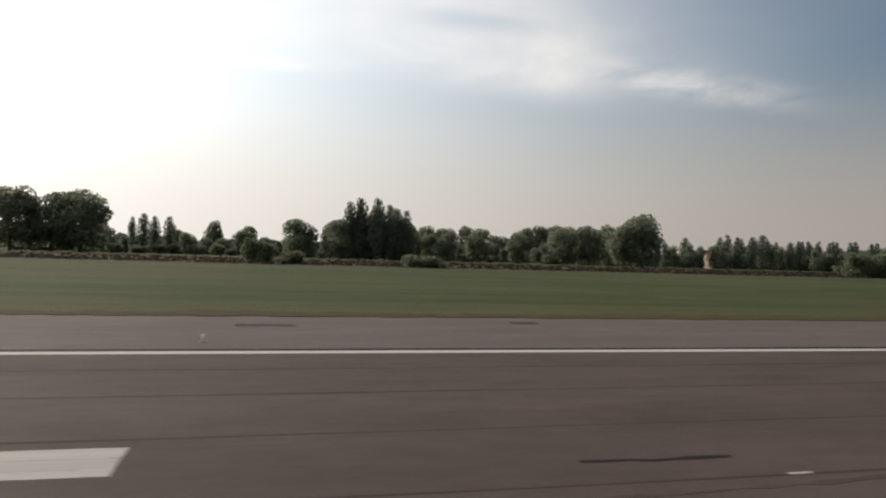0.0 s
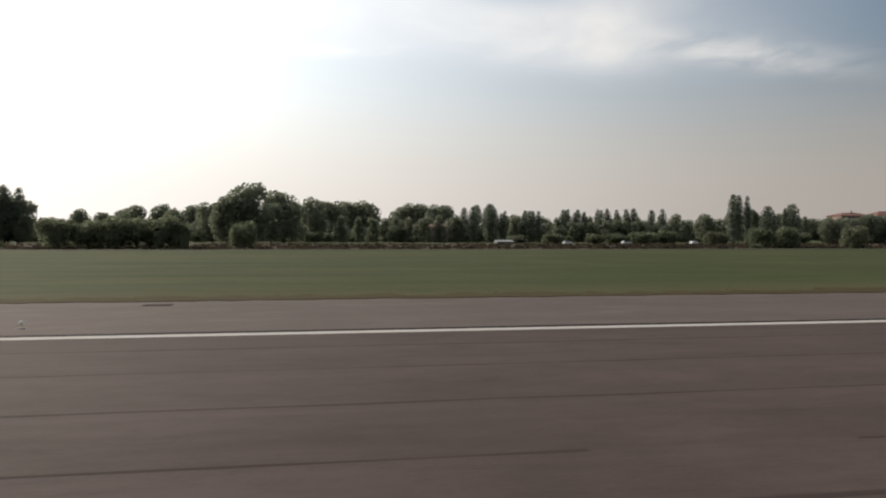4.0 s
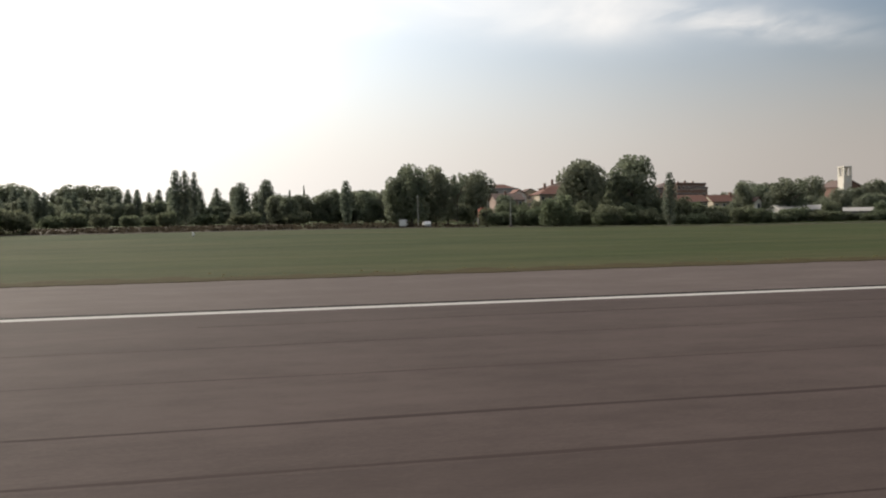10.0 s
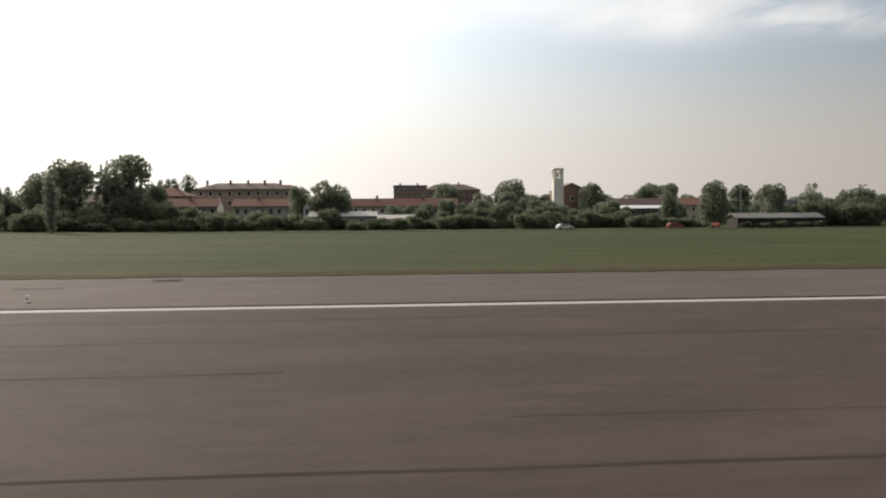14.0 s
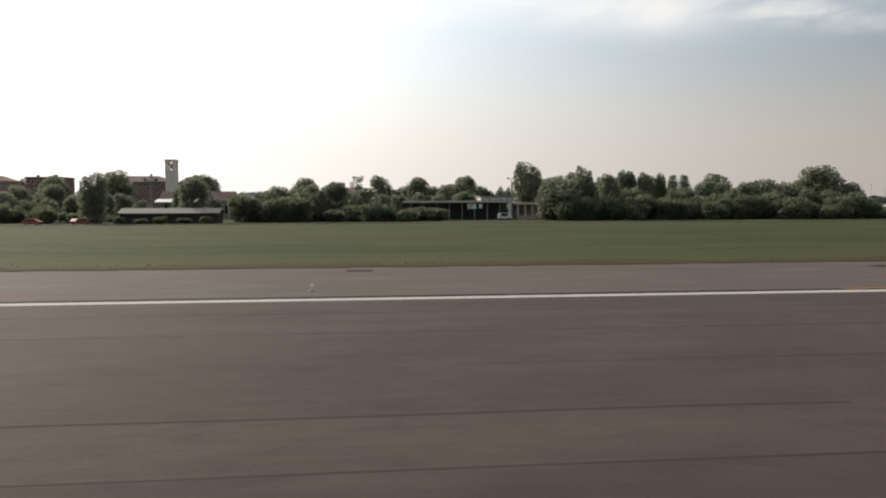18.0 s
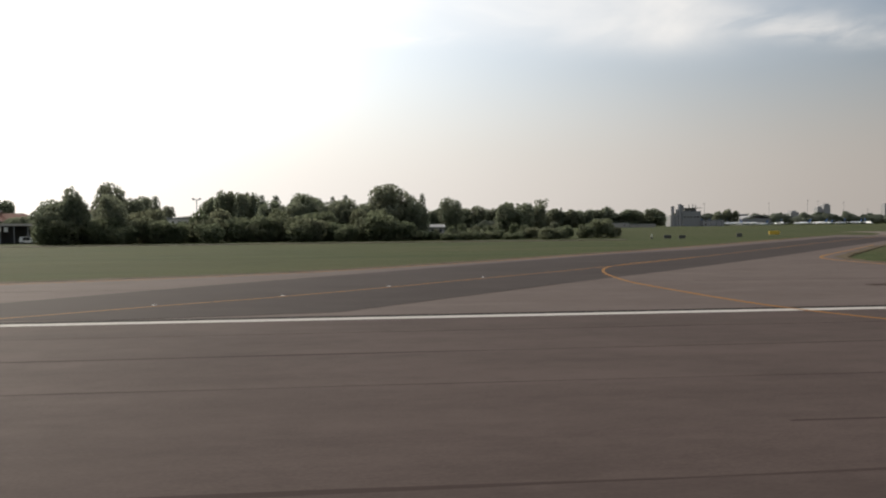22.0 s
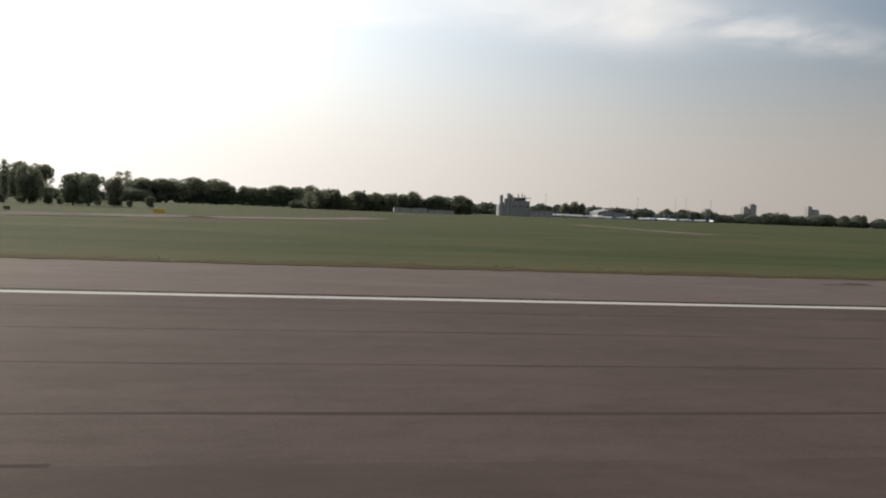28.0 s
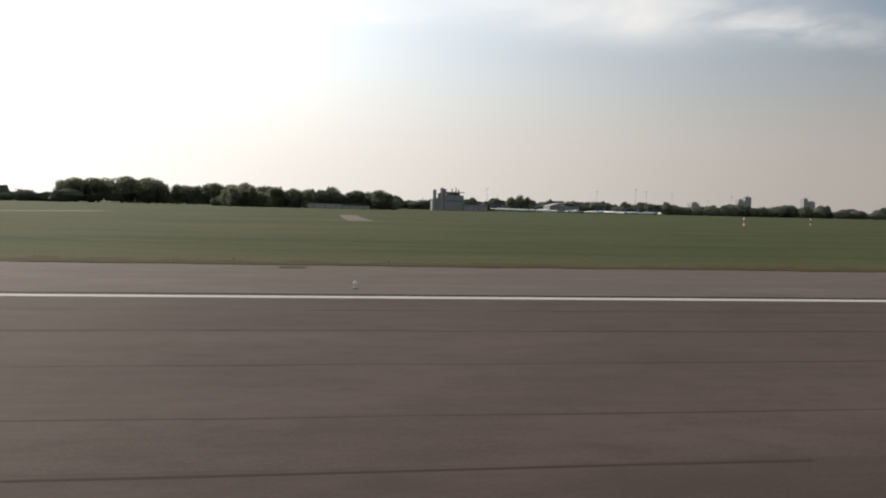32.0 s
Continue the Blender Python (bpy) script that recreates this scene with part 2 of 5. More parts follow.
c = m.mix(m.times(m.ramp(dry, 0.55, 0.72), 0.6), c, (0.084, 0.0706, 0.037))
place = m.t.nodes.new("ShaderNodeSeparateXYZ")
m.t.links.new(m.co.outputs["Object"], place.inputs[0])
c = m.mix(m.times(m.ramp(place.outputs[1], 60 * K, 44 * K), m.ramp(fine, 0.25, 0.6)), c, (0.074, 0.0685, 0.0347))
GRASS = m.colour(c).bump(fine, 0.25, 0.9).mat
m = Mat("dry_verge", 0.95)
m.p.inputs["Specular IOR Level"].default_value = 0.05
fine = m.noise(0.9, 7.0, (0.4, 1.2, 1), 0.75)
GRASS_DRY = m.colour(m.mix(m.ramp(fine, 0.3, 0.72), (0.0455, 0.0372, 0.0183), (0.0728, 0.0588, 0.0305))).bump(fine, 0.15, 0.9).mat

m = Mat("sandy_edge", 0.95)
m.p.inputs["Specular IOR Level"].default_value = 0.05
fine = m.noise(0.9, 7.0, (0.6, 1.2, 1), 0.75)
SANDY = m.colour(m.mix(m.ramp(fine, 0.35, 0.7), (0.07, 0.0546, 0.035), (0.133, 0.1085, 0.077))).bump(fine, 0.08, 0.7).mat
m = Mat("fallow_earth", 0.95)
m.p.inputs["Specular IOR Level"].default_value = 0.05
fine, wide_ = m.noise(0.4, 7.0, (0.3, 1, 1), 0.7), m.noise(0.03, 4.0, (0.4, 1.5, 1))
c = m.mix(m.ramp(fine, 0.3, 0.7), (0.0406, 0.0308, 0.0224), (0.0644, 0.049, 0.035))
FALLOW = m.colour(m.mix(m.times(m.ramp(wide_, 0.45, 0.7), 0.6), c, (0.0347, 0.0353, 0.0186))).bump(fine, 0.2, 0.8).mat


def foliage(name, dark, light, dry):
    """Leaves that let some light through from behind."""
    m = Mat(name, 0.9)
    clump = m.noise(2.2, 4.0)
    c = m.mix(m.ramp(clump, 0.3, 0.7), dark, light)
    c = m.mix(m.times(m.random(), 0.5), c, dry)
    m.colour(c)
    m.p.inputs["Specular IOR Level"].default_value = 0.15
    tr = m.t.nodes.new("ShaderNodeBsdfTranslucent")
    m.t.links.new(c, tr.inputs[0])
    mixed = m.t.nodes.new("ShaderNodeMixShader")
    mixed.inputs[0].default_value = 0.65
    m.t.links.new(m.p.outputs[0], mixed.inputs[1])
    m.t.links.new(tr.outputs[0], mixed.inputs[2])
    m.t.links.new(mixed.outputs[0], m.t.nodes["Material Output"].inputs[0])
    return m.mat


LEAF = foliage("broadleaf_foliage", (0.134, 0.157, 0.115), (0.224, 0.252, 0.17), (0.235, 0.235, 0.176))
LEAF_POPLAR = foliage("poplar_foliage", (0.112, 0.134, 0.109), (0.185, 0.213, 0.156), (0.19, 0.202, 0.156))
LEAF_PINE = foliage("pine_needles", (0.106, 0.129, 0.109), (0.174, 0.202, 0.156), (0.179, 0.19, 0.15))
LEAF_SHRUB = foliage("shrub_foliage", (0.106, 0.129, 0.0841), (0.185, 0.213, 0.129), (0.202, 0.196, 0.136))
BLADES = foliage("grass_blades", (0.112, 0.105, 0.046), (0.168, 0.146, 0.069), (0.168, 0.134, 0.069))
SCRUB = foliage("scrub_stalks", (0.0371, 0.0314, 0.0227), (0.0523, 0.0429, 0.0306), (0.048, 0.0385, 0.0276))
m = Mat("bark", 0.95)
grain = m.noise(2.0, 6.0, (2, 2, 0.4))
BARK = m.colour(m.mix(grain, (0.06, 0.048, 0.038), (0.13, 0.105, 0.085))).bump(grain, 0.05).mat


def wall_mat(name, colour, rough=0.9):
    m = Mat(name, rough)
    big, small = m.noise(0.12, 5.0), m.noise(1.6, 5.0, (1, 1, 0.5))
    c = m.mix(m.times(m.ramp(big, 0.4, 0.75), 0.4), colour, tuple(0.7 * v for v in colour))
    c = m.mix(m.times(m.ramp(small, 0.5, 0.8), 0.3), c, tuple(min(1, 1.2 * v) for v in colour))
    return m.colour(c).bump(small, 0.01, 0.4).mat


PLASTER_CREAM = wall_mat("cream_plaster", (0.44, 0.375, 0.29))
PLASTER_PINK = wall_mat("pink_plaster", (0.31, 0.225, 0.19))
PLASTER_WHITE = wall_mat("white_plaster", (0.68, 0.66, 0.62))
# far walls: the haze of the distance is put into this even grey
HAZY_WALL = wall_mat("haze_toned_concrete", (0.3, 0.3, 0.31))
PLASTER_GREY = wall_mat("grey_plaster", (0.33, 0.32, 0.3))
BRICK = wall_mat("red_brick_wall", (0.19, 0.115, 0.09))
STONE = wall_mat("pale_stone", (0.7, 0.65, 0.57))
METAL_WHITE = wall_mat("white_sheet_metal", (0.72, 0.72, 0.7), 0.5)
PALE_SHEET = wall_mat("weathered_pale_sheet", (0.47, 0.44, 0.4), 0.7)
OLD_SHEET = wall_mat("old_brownish_sheet", (0.2, 0.185, 0.17), 0.8)
METAL_GREY = wall_mat("grey_sheet_metal", (0.24, 0.245, 0.25), 0.7)
DARK_METAL = wall_mat("dark_metal", (0.06, 0.06, 0.06), 0.5)
DARK_TIMBER = wall_mat("dark_weathered_boards", (0.05, 0.043, 0.037), 0.95)
SCAFFOLD_NET = wall_mat("green_scaffold_net", (0.09, 0.17, 0.13))
YELLOW_BOARD = wall_mat("yellow_enamel", (0.62, 0.42, 0.04), 0.45)
ORANGE = wall_mat("orange_red_paint", (0.25, 0.06, 0.035), 0.6)
RUBBER_TYRE = wall_mat("black_rubber", (0.02, 0.02, 0.02), 0.9)
BLACK = wall_mat("black_paint", (0.02, 0.02, 0.02), 0.6)
m = Mat("roof_tiles", 0.9)
rows = m.noise(1.0, 3.0, (0.7, 3.5, 3.5))
ROOF_RED = m.colour(m.mix(rows, (0.115, 0.0484, 0.034), (0.209, 0.101, 0.0723))).bump(rows, 0.05).mat
m = Mat("brown_roof_tiles", 0.9)
rows = m.noise(1.0, 3.0, (0.7, 3.5, 3.5))
ROOF_BROWN = m.colour(m.mix(rows, (0.088, 0.0595, 0.0495), (0.16, 0.106, 0.09))).bump(rows, 0.05).mat
m = Mat("window_glass", 0.12)
GLASS = m.colour((0.03, 0.035, 0.04)).mat
m = Mat("lamp_glass", 0.15)
LAMP_GLASS = m.colour((0.8, 0.8, 0.78)).mat
m = Mat("car_paint", 0.3)
CAR_WHITE = m.colour(m.mix(m.random(), (0.75, 0.75, 0.74), (0.5, 0.51, 0.52))).mat
m = Mat("aircraft_white", 0.35)
AIR_WHITE = m.colour(m.mix(m.noise(0.2), (0.88, 0.88, 0.88), (0.82, 0.83, 0.84))).mat
m = Mat("aircraft_blue", 0.35)
AIR_BLUE = m.colour((0.05, 0.12, 0.3)).mat

# ---- builders ----


class Shape:
    """Vertices and faces of one mesh, in plan metres."""

    def __init__(self):
        self.v, self.f = [], []

    def add(self, verts, faces):
        n = len(self.v)
        self.v += [tuple(p) for p in verts]
        self.f += [tuple(i + n for i in face) for face in faces]
        return self

    def box(self, x0, x1, y0, y1, z0, z1, chamfer=0.0):
        if chamfer <= 0:
            v = [(x, y, z) for z in (z0, z1) for x, y in ((x0, y0), (x1, y0), (x1, y1), (x0, y1))]
            return self.add(v, [(3, 2, 1, 0), (4, 5, 6, 7), (0, 1, 5, 4), (1, 2, 6, 5), (2, 3, 7, 6), (3, 0, 4, 7)])
        c = chamfer
        rings = []
        for z, i in ((z0, c), (z0 + c, 0), (z1 - c, 0), (z1, c)):
            k = c if i == 0 else c * 1.6
            a0, a1, b0, b1 = x0 + i, x1 - i, y0 + i, y1 - i
            rings.append([(a0 + k, b0, z), (a1 - k, b0, z), (a1, b0 + k, z), (a1, b1 - k, z), (a1 - k, b1, z), (a0 + k, b1, z), (a0, b1 - k, z), (a0, b0 + k, z)])
        return self.rings(rings)

    def rings(self, rings, close=True):
        n, faces = len(rings[0]), []
        for a in range(len(rings) - 1):
            faces += [(a * n + i, a * n + (i + 1) % n, (a + 1) * n + (i + 1) % n, (a + 1) * n + i) for i in range(n)]
        if close:
            faces += [tuple(reversed(range(n))), tuple(range((len(rings) - 1) * n, len(rings) * n))]
        return self.add([p for ring in rings for p in ring], faces)

    def tube(self, points, radii, sides=8):
        rings = []
        for i, p in enumerate(points):
            a, b = Vector(points[max(i - 1, 0)]), Vector(points[min(i + 1, len(points) - 1)])
            way = (b - a).normalized()
            side = way.cross(Vector((0, 1, 0.13))).normalized()
            up = side.cross(way)
            rings.append([Vector(p) + radii[i] * (math.cos(s) * side + math.sin(s) * up) for s in (2 * math.pi * k / sides for k in range(sides))])
        return self.rings(rings)

    def gable(self, x0, x1, y0, y1, z0, z1, along="x", over=0.5, thick=0.25):
        """A pitched roof with overhanging eaves and real thickness."""
        x0, x1, y0, y1 = x0 - over, x1 + over, y0 - over, y1 + over
        if along == "x":
            m = (y0 + y1) / 2
            ends = [[(x, y0, z0), (x, m, z1), (x, y1, z0), (x, y1, z0 - thick), (x, m, z1 - thick), (x, y0, z0 - thick)] for x in (x0, x1)]
        else:
            m = (x0 + x1) / 2
            ends = [[(x1, y, z0), (m, y, z1), (x0, y, z0), (x0, y, z0 - thick), (m, y, z1 - thick), (x1, y, z0 - thick)] for y in (y0, y1)]
        return self.add(ends[0] + ends[1], [(i, (i + 1) % 6, (i + 1) % 6 + 6, i + 6) for i in range(6)] + [(5, 4, 1, 0), (4, 3, 2, 1), (6, 7, 10, 11), (7, 8, 9, 10)])

    def hip(self, x0, x1, y0, y1, z0, z1, over=0.6, thick=0.25):
        x0, x1, y0, y1 = x0 - over, x1 + over, y0 - over, y1 + over
        m, r = (y0 + y1) / 2, min((y1 - y0) / 2, (x1 - x0) / 2 - 0.3)
        v = [(x0, y0, z0), (x1, y0, z0), (x1, y1, z0), (x0, y1, z0), (x0 + r, m, z1), (x1 - r, m, z1)]
        v += [(x, y, z0 - thick) for x, y in ((x0, y0), (x1, y0), (x1, y1), (x0, y1))]
        return self.add(v, [(0, 1, 5, 4), (1, 2, 5), (2, 3, 4, 5), (3, 0, 4), (9, 8, 7, 6), (0, 6, 7, 1), (1, 7, 8, 2), (2, 8, 9, 3), (3, 9, 6, 0)])


def mesh_of(name, shape, mat, smooth=False):
    me = bpy.data.meshes.new(name)
    me.from_pydata([(x * K, y * K, z * K) for x, y, z in shape.v], [], shape.f)
    me.materials.append(mat)
    if smooth:
        me.polygons.foreach_set("use_smooth", [True] * len(me.polygons))
    me.update()
    return me


def part(name, shape, mat, parent=None, label="", smooth=False):
    ob = new(name, mesh_of(name, shape, mat, smooth))
    ob.parent = parent
    return tagged(ob, label)


def thing(name, label, category, group="", at=(0, 0, 0)):
    ob = new(name)
    ob.location = [c * K for c in at]
    ob.empty_display_size = 0.3
    return tagged(ob, label, category, group)


def setting(name, shape, mat, label, category):
    return tagged(part(name, shape, mat), label, category, kind="structure")


def spot(x, y, z=0.0, turn=0.0, scale=(1, 1, 1)):
    return Matrix.LocRotScale((x * K, y * K, z * K), Euler((0, 0, radians(turn))), scale)


def rise(x):
    """How far the field beyond the perimeter track lies above the runway."""
    s = min(1.0, max(0.0, (60 - x) / 120))
    return 1.2 * s * s * (3 - 2 * s)


def smooth_line(points, step=2.0):
    """A curve through the points, as many short pieces."""
    p = [Vector(q).to_2d() if len(q) > 2 else Vector(q) for q in points]
    p = [2 * p[0] - p[1]] + p + [2 * p[-1] - p[-2]]
    out = []
    for a, b, c, d in zip(p, p[1:], p[2:], p[3:]):
        n = max(2, min(14, int((c - b).length / step)))
        for i in range(n):
            t = i / n
            out.append(0.5 * ((2 * b) + (c - a) * t + (2 * a - 5 * b + 4 * c - d) * t * t + (3 * b - a - 3 * c + d) * t**3))
    return out + [p[-2]]


def ribbon(points, width, z0, z1, rough=0.0, seed=1):
    """A flat strip with its own thickness along a line; rough: how ragged its edges are."""
    rng, s = random.Random(seed), Shape()
    rings = []
    for i, q in enumerate(points):
        a, b = points[max(i - 1, 0)], points[min(i + 1, len(points) - 1)]
        n = (b - a).normalized()
        n = Vector((-n.y, n.x))
        l, r = q + n * (width / 2 + rng.uniform(-rough, rough)), q - n * (width / 2 + rng.uniform(-rough, rough))
        rings.append([(l.x, l.y, z0), (l.x, l.y, z1), (r.x, r.y, z1), (r.x, r.y, z0)])
    return s.rings(rings)


# ---- the airfield ----
s = Shape()
xs = [-5200, -3000, -1800, -1200, -900, -700, -500, -300, -150, -60, -30, 0, 30, 60, 120, 300, 500, 800, 1200, 2000, 3200, 5200]
ys = [-500, -36, 30, 60, 90, 120, 145, 165, 185, 260, 500, 1000, 2000, 3500, 5600]
for y in ys:
    for x in xs:
        t = min(1.0, max(0.0, (y - 60) / 105))
        s.v.append((x, y, -0.07 + rise(x) * t * t * (3 - 2 * t)))
w = len(xs)
s.f = [(j * w + i, j * w + i + 1, (j + 1) * w + i + 1, (j + 1) * w + i) for j in range(len(ys) - 1) for i in range(w - 1)]
setting("ground", s, GRASS, "wide mown airfield grass with drier bands", "grass")

runway = setting("runway", Shape().box(-1300, 1700, -36, 28.42, -0.5, -0.03), TAR, "grey-brown worn asphalt runway with paving lanes", "runway")
SEAMS = (-32, -27.5, -23, -18.6, -14.2, -9.8, -5.4, -1.0, 3.6, 5.9, 8.2, 10.9, 15.1, 19.7, 24.0)
for y0, y1 in zip((-36,) + SEAMS, SEAMS + (28.42,)):
    part("paving_lane", Shape().box(-1300, 1700, y0 + 0.002, y1 - 0.002, -0.2, 0.0), ASPHALT, runway)
setting("runway_shoulder", Shape().box(-1300, 1700, 28.42, 44.3, -0.5, -0.006), SHOULDER, "paler asphalt shoulder beside the runway", "pavement")
line = setting("runway_edge_line", Shape().box(-1300, 1700, 27.56, 28.28, -0.01, 0.004), LINE_PAINT, "continuous white painted runway edge line", "road marking")

EXIT_L = [(330, 44.4), (345, 44.9), (356, 46.4), (366, 49.2), (376, 52.6), (386, 56.2), (394, 59.8), (402, 65.6), (410, 72.6), (418, 80), (426, 87.6), (434, 95.4), (466, 127.6), (516, 180), (532, 197)]
EXIT_R = [(330, 44.3), (380, 44.3), (430, 44.3), (476, 44.3), (466, 44.95), (459, 46), (454, 48.4), (449.6, 53.7), (447, 60), (447.7, 67), (450.4, 73), (459, 83), (478, 105), (527, 158), (544, 176)]
s = Shape()
s.add([(x, y, 0.0) for x, y in EXIT_L] + [(x, y, 0.0) for x, y in EXIT_R], [(i, i + 15, i + 16, i + 1) for i in range(14)])
s.add([(x, y, -0.4) for x, y in EXIT_L] + [(x, y, 0.0) for x, y in EXIT_L], [(i, i + 15, i + 16, i + 1) for i in range(14)])
s.add([(x, y, -0.4) for x, y in EXIT_R] + [(x, y, 0.0) for x, y in EXIT_R], [(i, i + 1, i + 16, i + 15) for i in range(14)])
setting("taxiway_exit", s, SHOULDER, "asphalt taxiway exit fanning off the runway", "taxiway")
FAR_TAXI = smooth_line([(536, 179), (548, 192), (560, 207), (570, 222), (578, 240), (583, 262)], 6)
setting("taxiway_far", ribbon(FAR_TAXI, 13, -0.3, 0.0), CONCRETE, "pale concrete taxiway crossing the grass", "taxiway")
WEDGE_L = [(373.6, 30.5), (380.5, 36), (389.6, 46.5), (407.6, 65), (431, 88), (446, 99), (514, 170)]
WEDGE_R = [(390, 29.0), (399.4, 30.3), (412.7, 43.5), (424.5, 54.6), (441.2, 71.3), (464, 95), (526, 160)]
s = Shape()
s.add([(x, y, z) for z in (-0.02, 0.005) for x, y in WEDGE_L + WEDGE_R], [(14 + i, 21 + i, 22 + i, 15 + i) for i in range(6)] + [(i, i + 1, i + 15, i + 14) for i in range(6)] + [(i + 8, i + 7, i + 21, i + 22) for i in range(6)])
setting("taxiway_overlay", s, FRESH, "dark newer asphalt overlay on the taxiway", "pavement")
track = [Vector((x, 168 + 2 * math.sin(x * 0.004))) for x in range(-1300, 470, 20)]
s = Shape()
s.rings([[(p.x, p.y - 1.4, rise(p.x) - 0.2), (p.x, p.y - 1.4, rise(p.x) + 0.04), (p.x, p.y + 1.4, rise(p.x) + 0.04), (p.x, p.y + 1.4, rise(p.x) - 0.2)] for p in track])
setting("perimeter_track", s, CONCRETE, "narrow pale perimeter track along the field edge", "track")
setting("fallow_field", Shape().box(-1300, -66, 171.5, 345, 0.9, 1.16), FALLOW, "brown fallow field beyond the perimeter track", "field")
rng = random.Random(7)


def verge(name, x0, x1, y, deep):
    s, rings, x = Shape(), [], x0
    while x <= x1:
        near, far = y - 0.35 + rng.uniform(-0.35, 0.25), y + deep + rng.uniform(-1.3, 1.3) + 0.8 * math.sin(x * 0.21) * math.sin(x * 0.047)
        rings.append([(x, near, -0.06), (x, near, 0.03), (x, far, 0.02), (x, far, -0.07)])
        x += 1.1
    setting(name, s.rings(rings), GRASS_DRY, "ragged strip of dry brown grass beside the asphalt", "verge")


verge("verge_1", -1300, 338, 44.2, 3.0)
verge("verge_2", 474, 1600, 44.2, 2.4)

for name, pts in (("verge_3", [(x - 0.6, y + 0.6) for x, y in EXIT_L[1:14]]), ("verge_4", [(x + 0.9, y + 0.3) for x, y in EXIT_R[4:14]])):
    setting(name, ribbon(smooth_line(pts, 1.0), 1.1, -0.06, 0.02, 0.4, 5), SANDY, "pale sandy edge along the taxiway", "verge")

# markings
setting("taxiway_branch", ribbon(smooth_line([(670, 178), (669, 200), (668, 229), (667, 256), (667, 284)], 6), 6.5, -0.3, -0.02), CONCRETE, "short pale concrete strip in the far grass", "taxiway")
tagged(part("paint_dash", ribbon([Vector((-450.9, 10.7)), Vector((-450.95, 10.1)), Vector((-451.0, 9.5))], 0.06, -0.01, 0.005), WHITE_PAINT), "short thin white paint dash beside a bar", "road marking")
for x, y in ((-565.4, 11.0), (-565.4, 9.25)):
    tagged(part("paint_dash", ribbon([Vector((x - 0.25, y)), Vector((x, y)), Vector((x + 0.25, y + 0.02))], 0.1, -0.01, 0.005), WHITE_PAINT), "tiny worn white paint dash on the asphalt", "road marking")
first = thing("touchdown_bar", "worn white touchdown bar painted on the runway asphalt", "road marking", "touchdown bars", (-600, 9.04, 0))
for n, (y0, y1, end) in enumerate(((0.0, 0.47, 22.5), (0.476, 1.16, 22.49), (1.164, 1.85, 22.5))):
    # laid down in three passes, with a ragged joint between them
    part("paint_strip", ribbon([Vector((end * i / 75, (y0 + y1) / 2)) for i in range(76)], y1 - y0, -0.01, 0.005, 0.011, n), WHITE_PAINT, first)
for x, y in ((-600, 12.58), (-450, 9.04), (-300, 9.04), (302.4, 9.04), (452.4, 9.04), (602.4, 9.04), (602.4, 12.58)):
    copy_thing(first, spot(x, y))
LEAD_1 = [(326, 2.8), (337.3, 7.6), (342, 9.3), (347.4, 11.1), (355.4, 14.6), (361, 17.3), (368.8, 21.1), (375, 24.5), (379.1, 26.9), (384, 29.6), (390.4, 34.3), (395.8, 38.1), (402, 43.3), (406.1, 47.2), (419.6, 59.5), (437, 77), (472.9, 115.5), (538, 184)]
LEAD_2 = [(441, 2.4), (436, 5.4), (432.4, 8.2), (430, 10.3), (428.1, 12.4), (425.4, 15.6), (422.2, 21.6), (419.2, 28.7), (417.9, 38), (417.6, 46.1), (419.4, 56.2), (424.1, 64.5), (437.3, 77.4)]
SIDE_1 = [(285, 28.75), (295, 29.7), (305, 31.8), (314.9, 34), (326, 37.1), (338, 40.1), (353, 43.8), (359.5, 45.8), (374, 50.5), (392, 57.5), (408.5, 70), (432, 92), (464, 124), (500, 163)]
SIDE_2 = [(490, 28.75), (484.5, 29.4), (475, 33.3), (465, 37.5), (457, 41), (451.7, 45.4), (448.3, 51.5), (445.8, 58.8), (446.5, 67.5), (449.5, 74), (459.5, 85.5), (480, 108.5)]
for name, pts, width, label in (("lead_off_line", LEAD_1, 0.24, "long yellow taxi line leading off the runway"), ("lead_on_line", LEAD_2, 0.22, "yellow taxi line curving back onto the runway"), ("taxi_edge_line", SIDE_1, 0.34, "thin worn yellow line along the taxiway edge"), ("taxi_edge_line", SIDE_2, 0.3, "thin worn yellow line round the grass island")):
    tagged(part(name, ribbon(smooth_line(pts, 1.2), width, -0.01, 0.01), YELLOW_PAINT), label, "road marking")
# tar seams between paving lanes
seams = thing("paving_seams", "dark tar seams between the runway paving lanes", "seam")
seams["kind"] = "structure"
for n, y in enumerate(SEAMS[8:]):
    rng, x = random.Random(n), -1300.0
    while x < 1700:
        # sealed stretches of uneven width, with gaps where the joint has closed
        long, wide = rng.uniform(50, 190), rng.uniform(0.05, 0.15)
        pts = [Vector((x + 3 * k, y + 0.12 * math.sin(x * 0.013 + k * 0.05 + n) + 0.07 * math.sin(k * 0.37 + n) + rng.uniform(-0.04, 0.04))) for k in range(int(long / 3))]
        part("seam", ribbon(pts, wide, -0.01, 0.001 + 0.0002 * n, wide * 0.42, n), TAR, seams)
        x += long + rng.uniform(2, 26)
part("seam", ribbon([Vector((x, 28.64)) for x in range(-1300, 1701, 6)], 0.62, -0.02, 0.003, 0.06, 9), JOINT, seams, "wide dark seam beside the edge line")
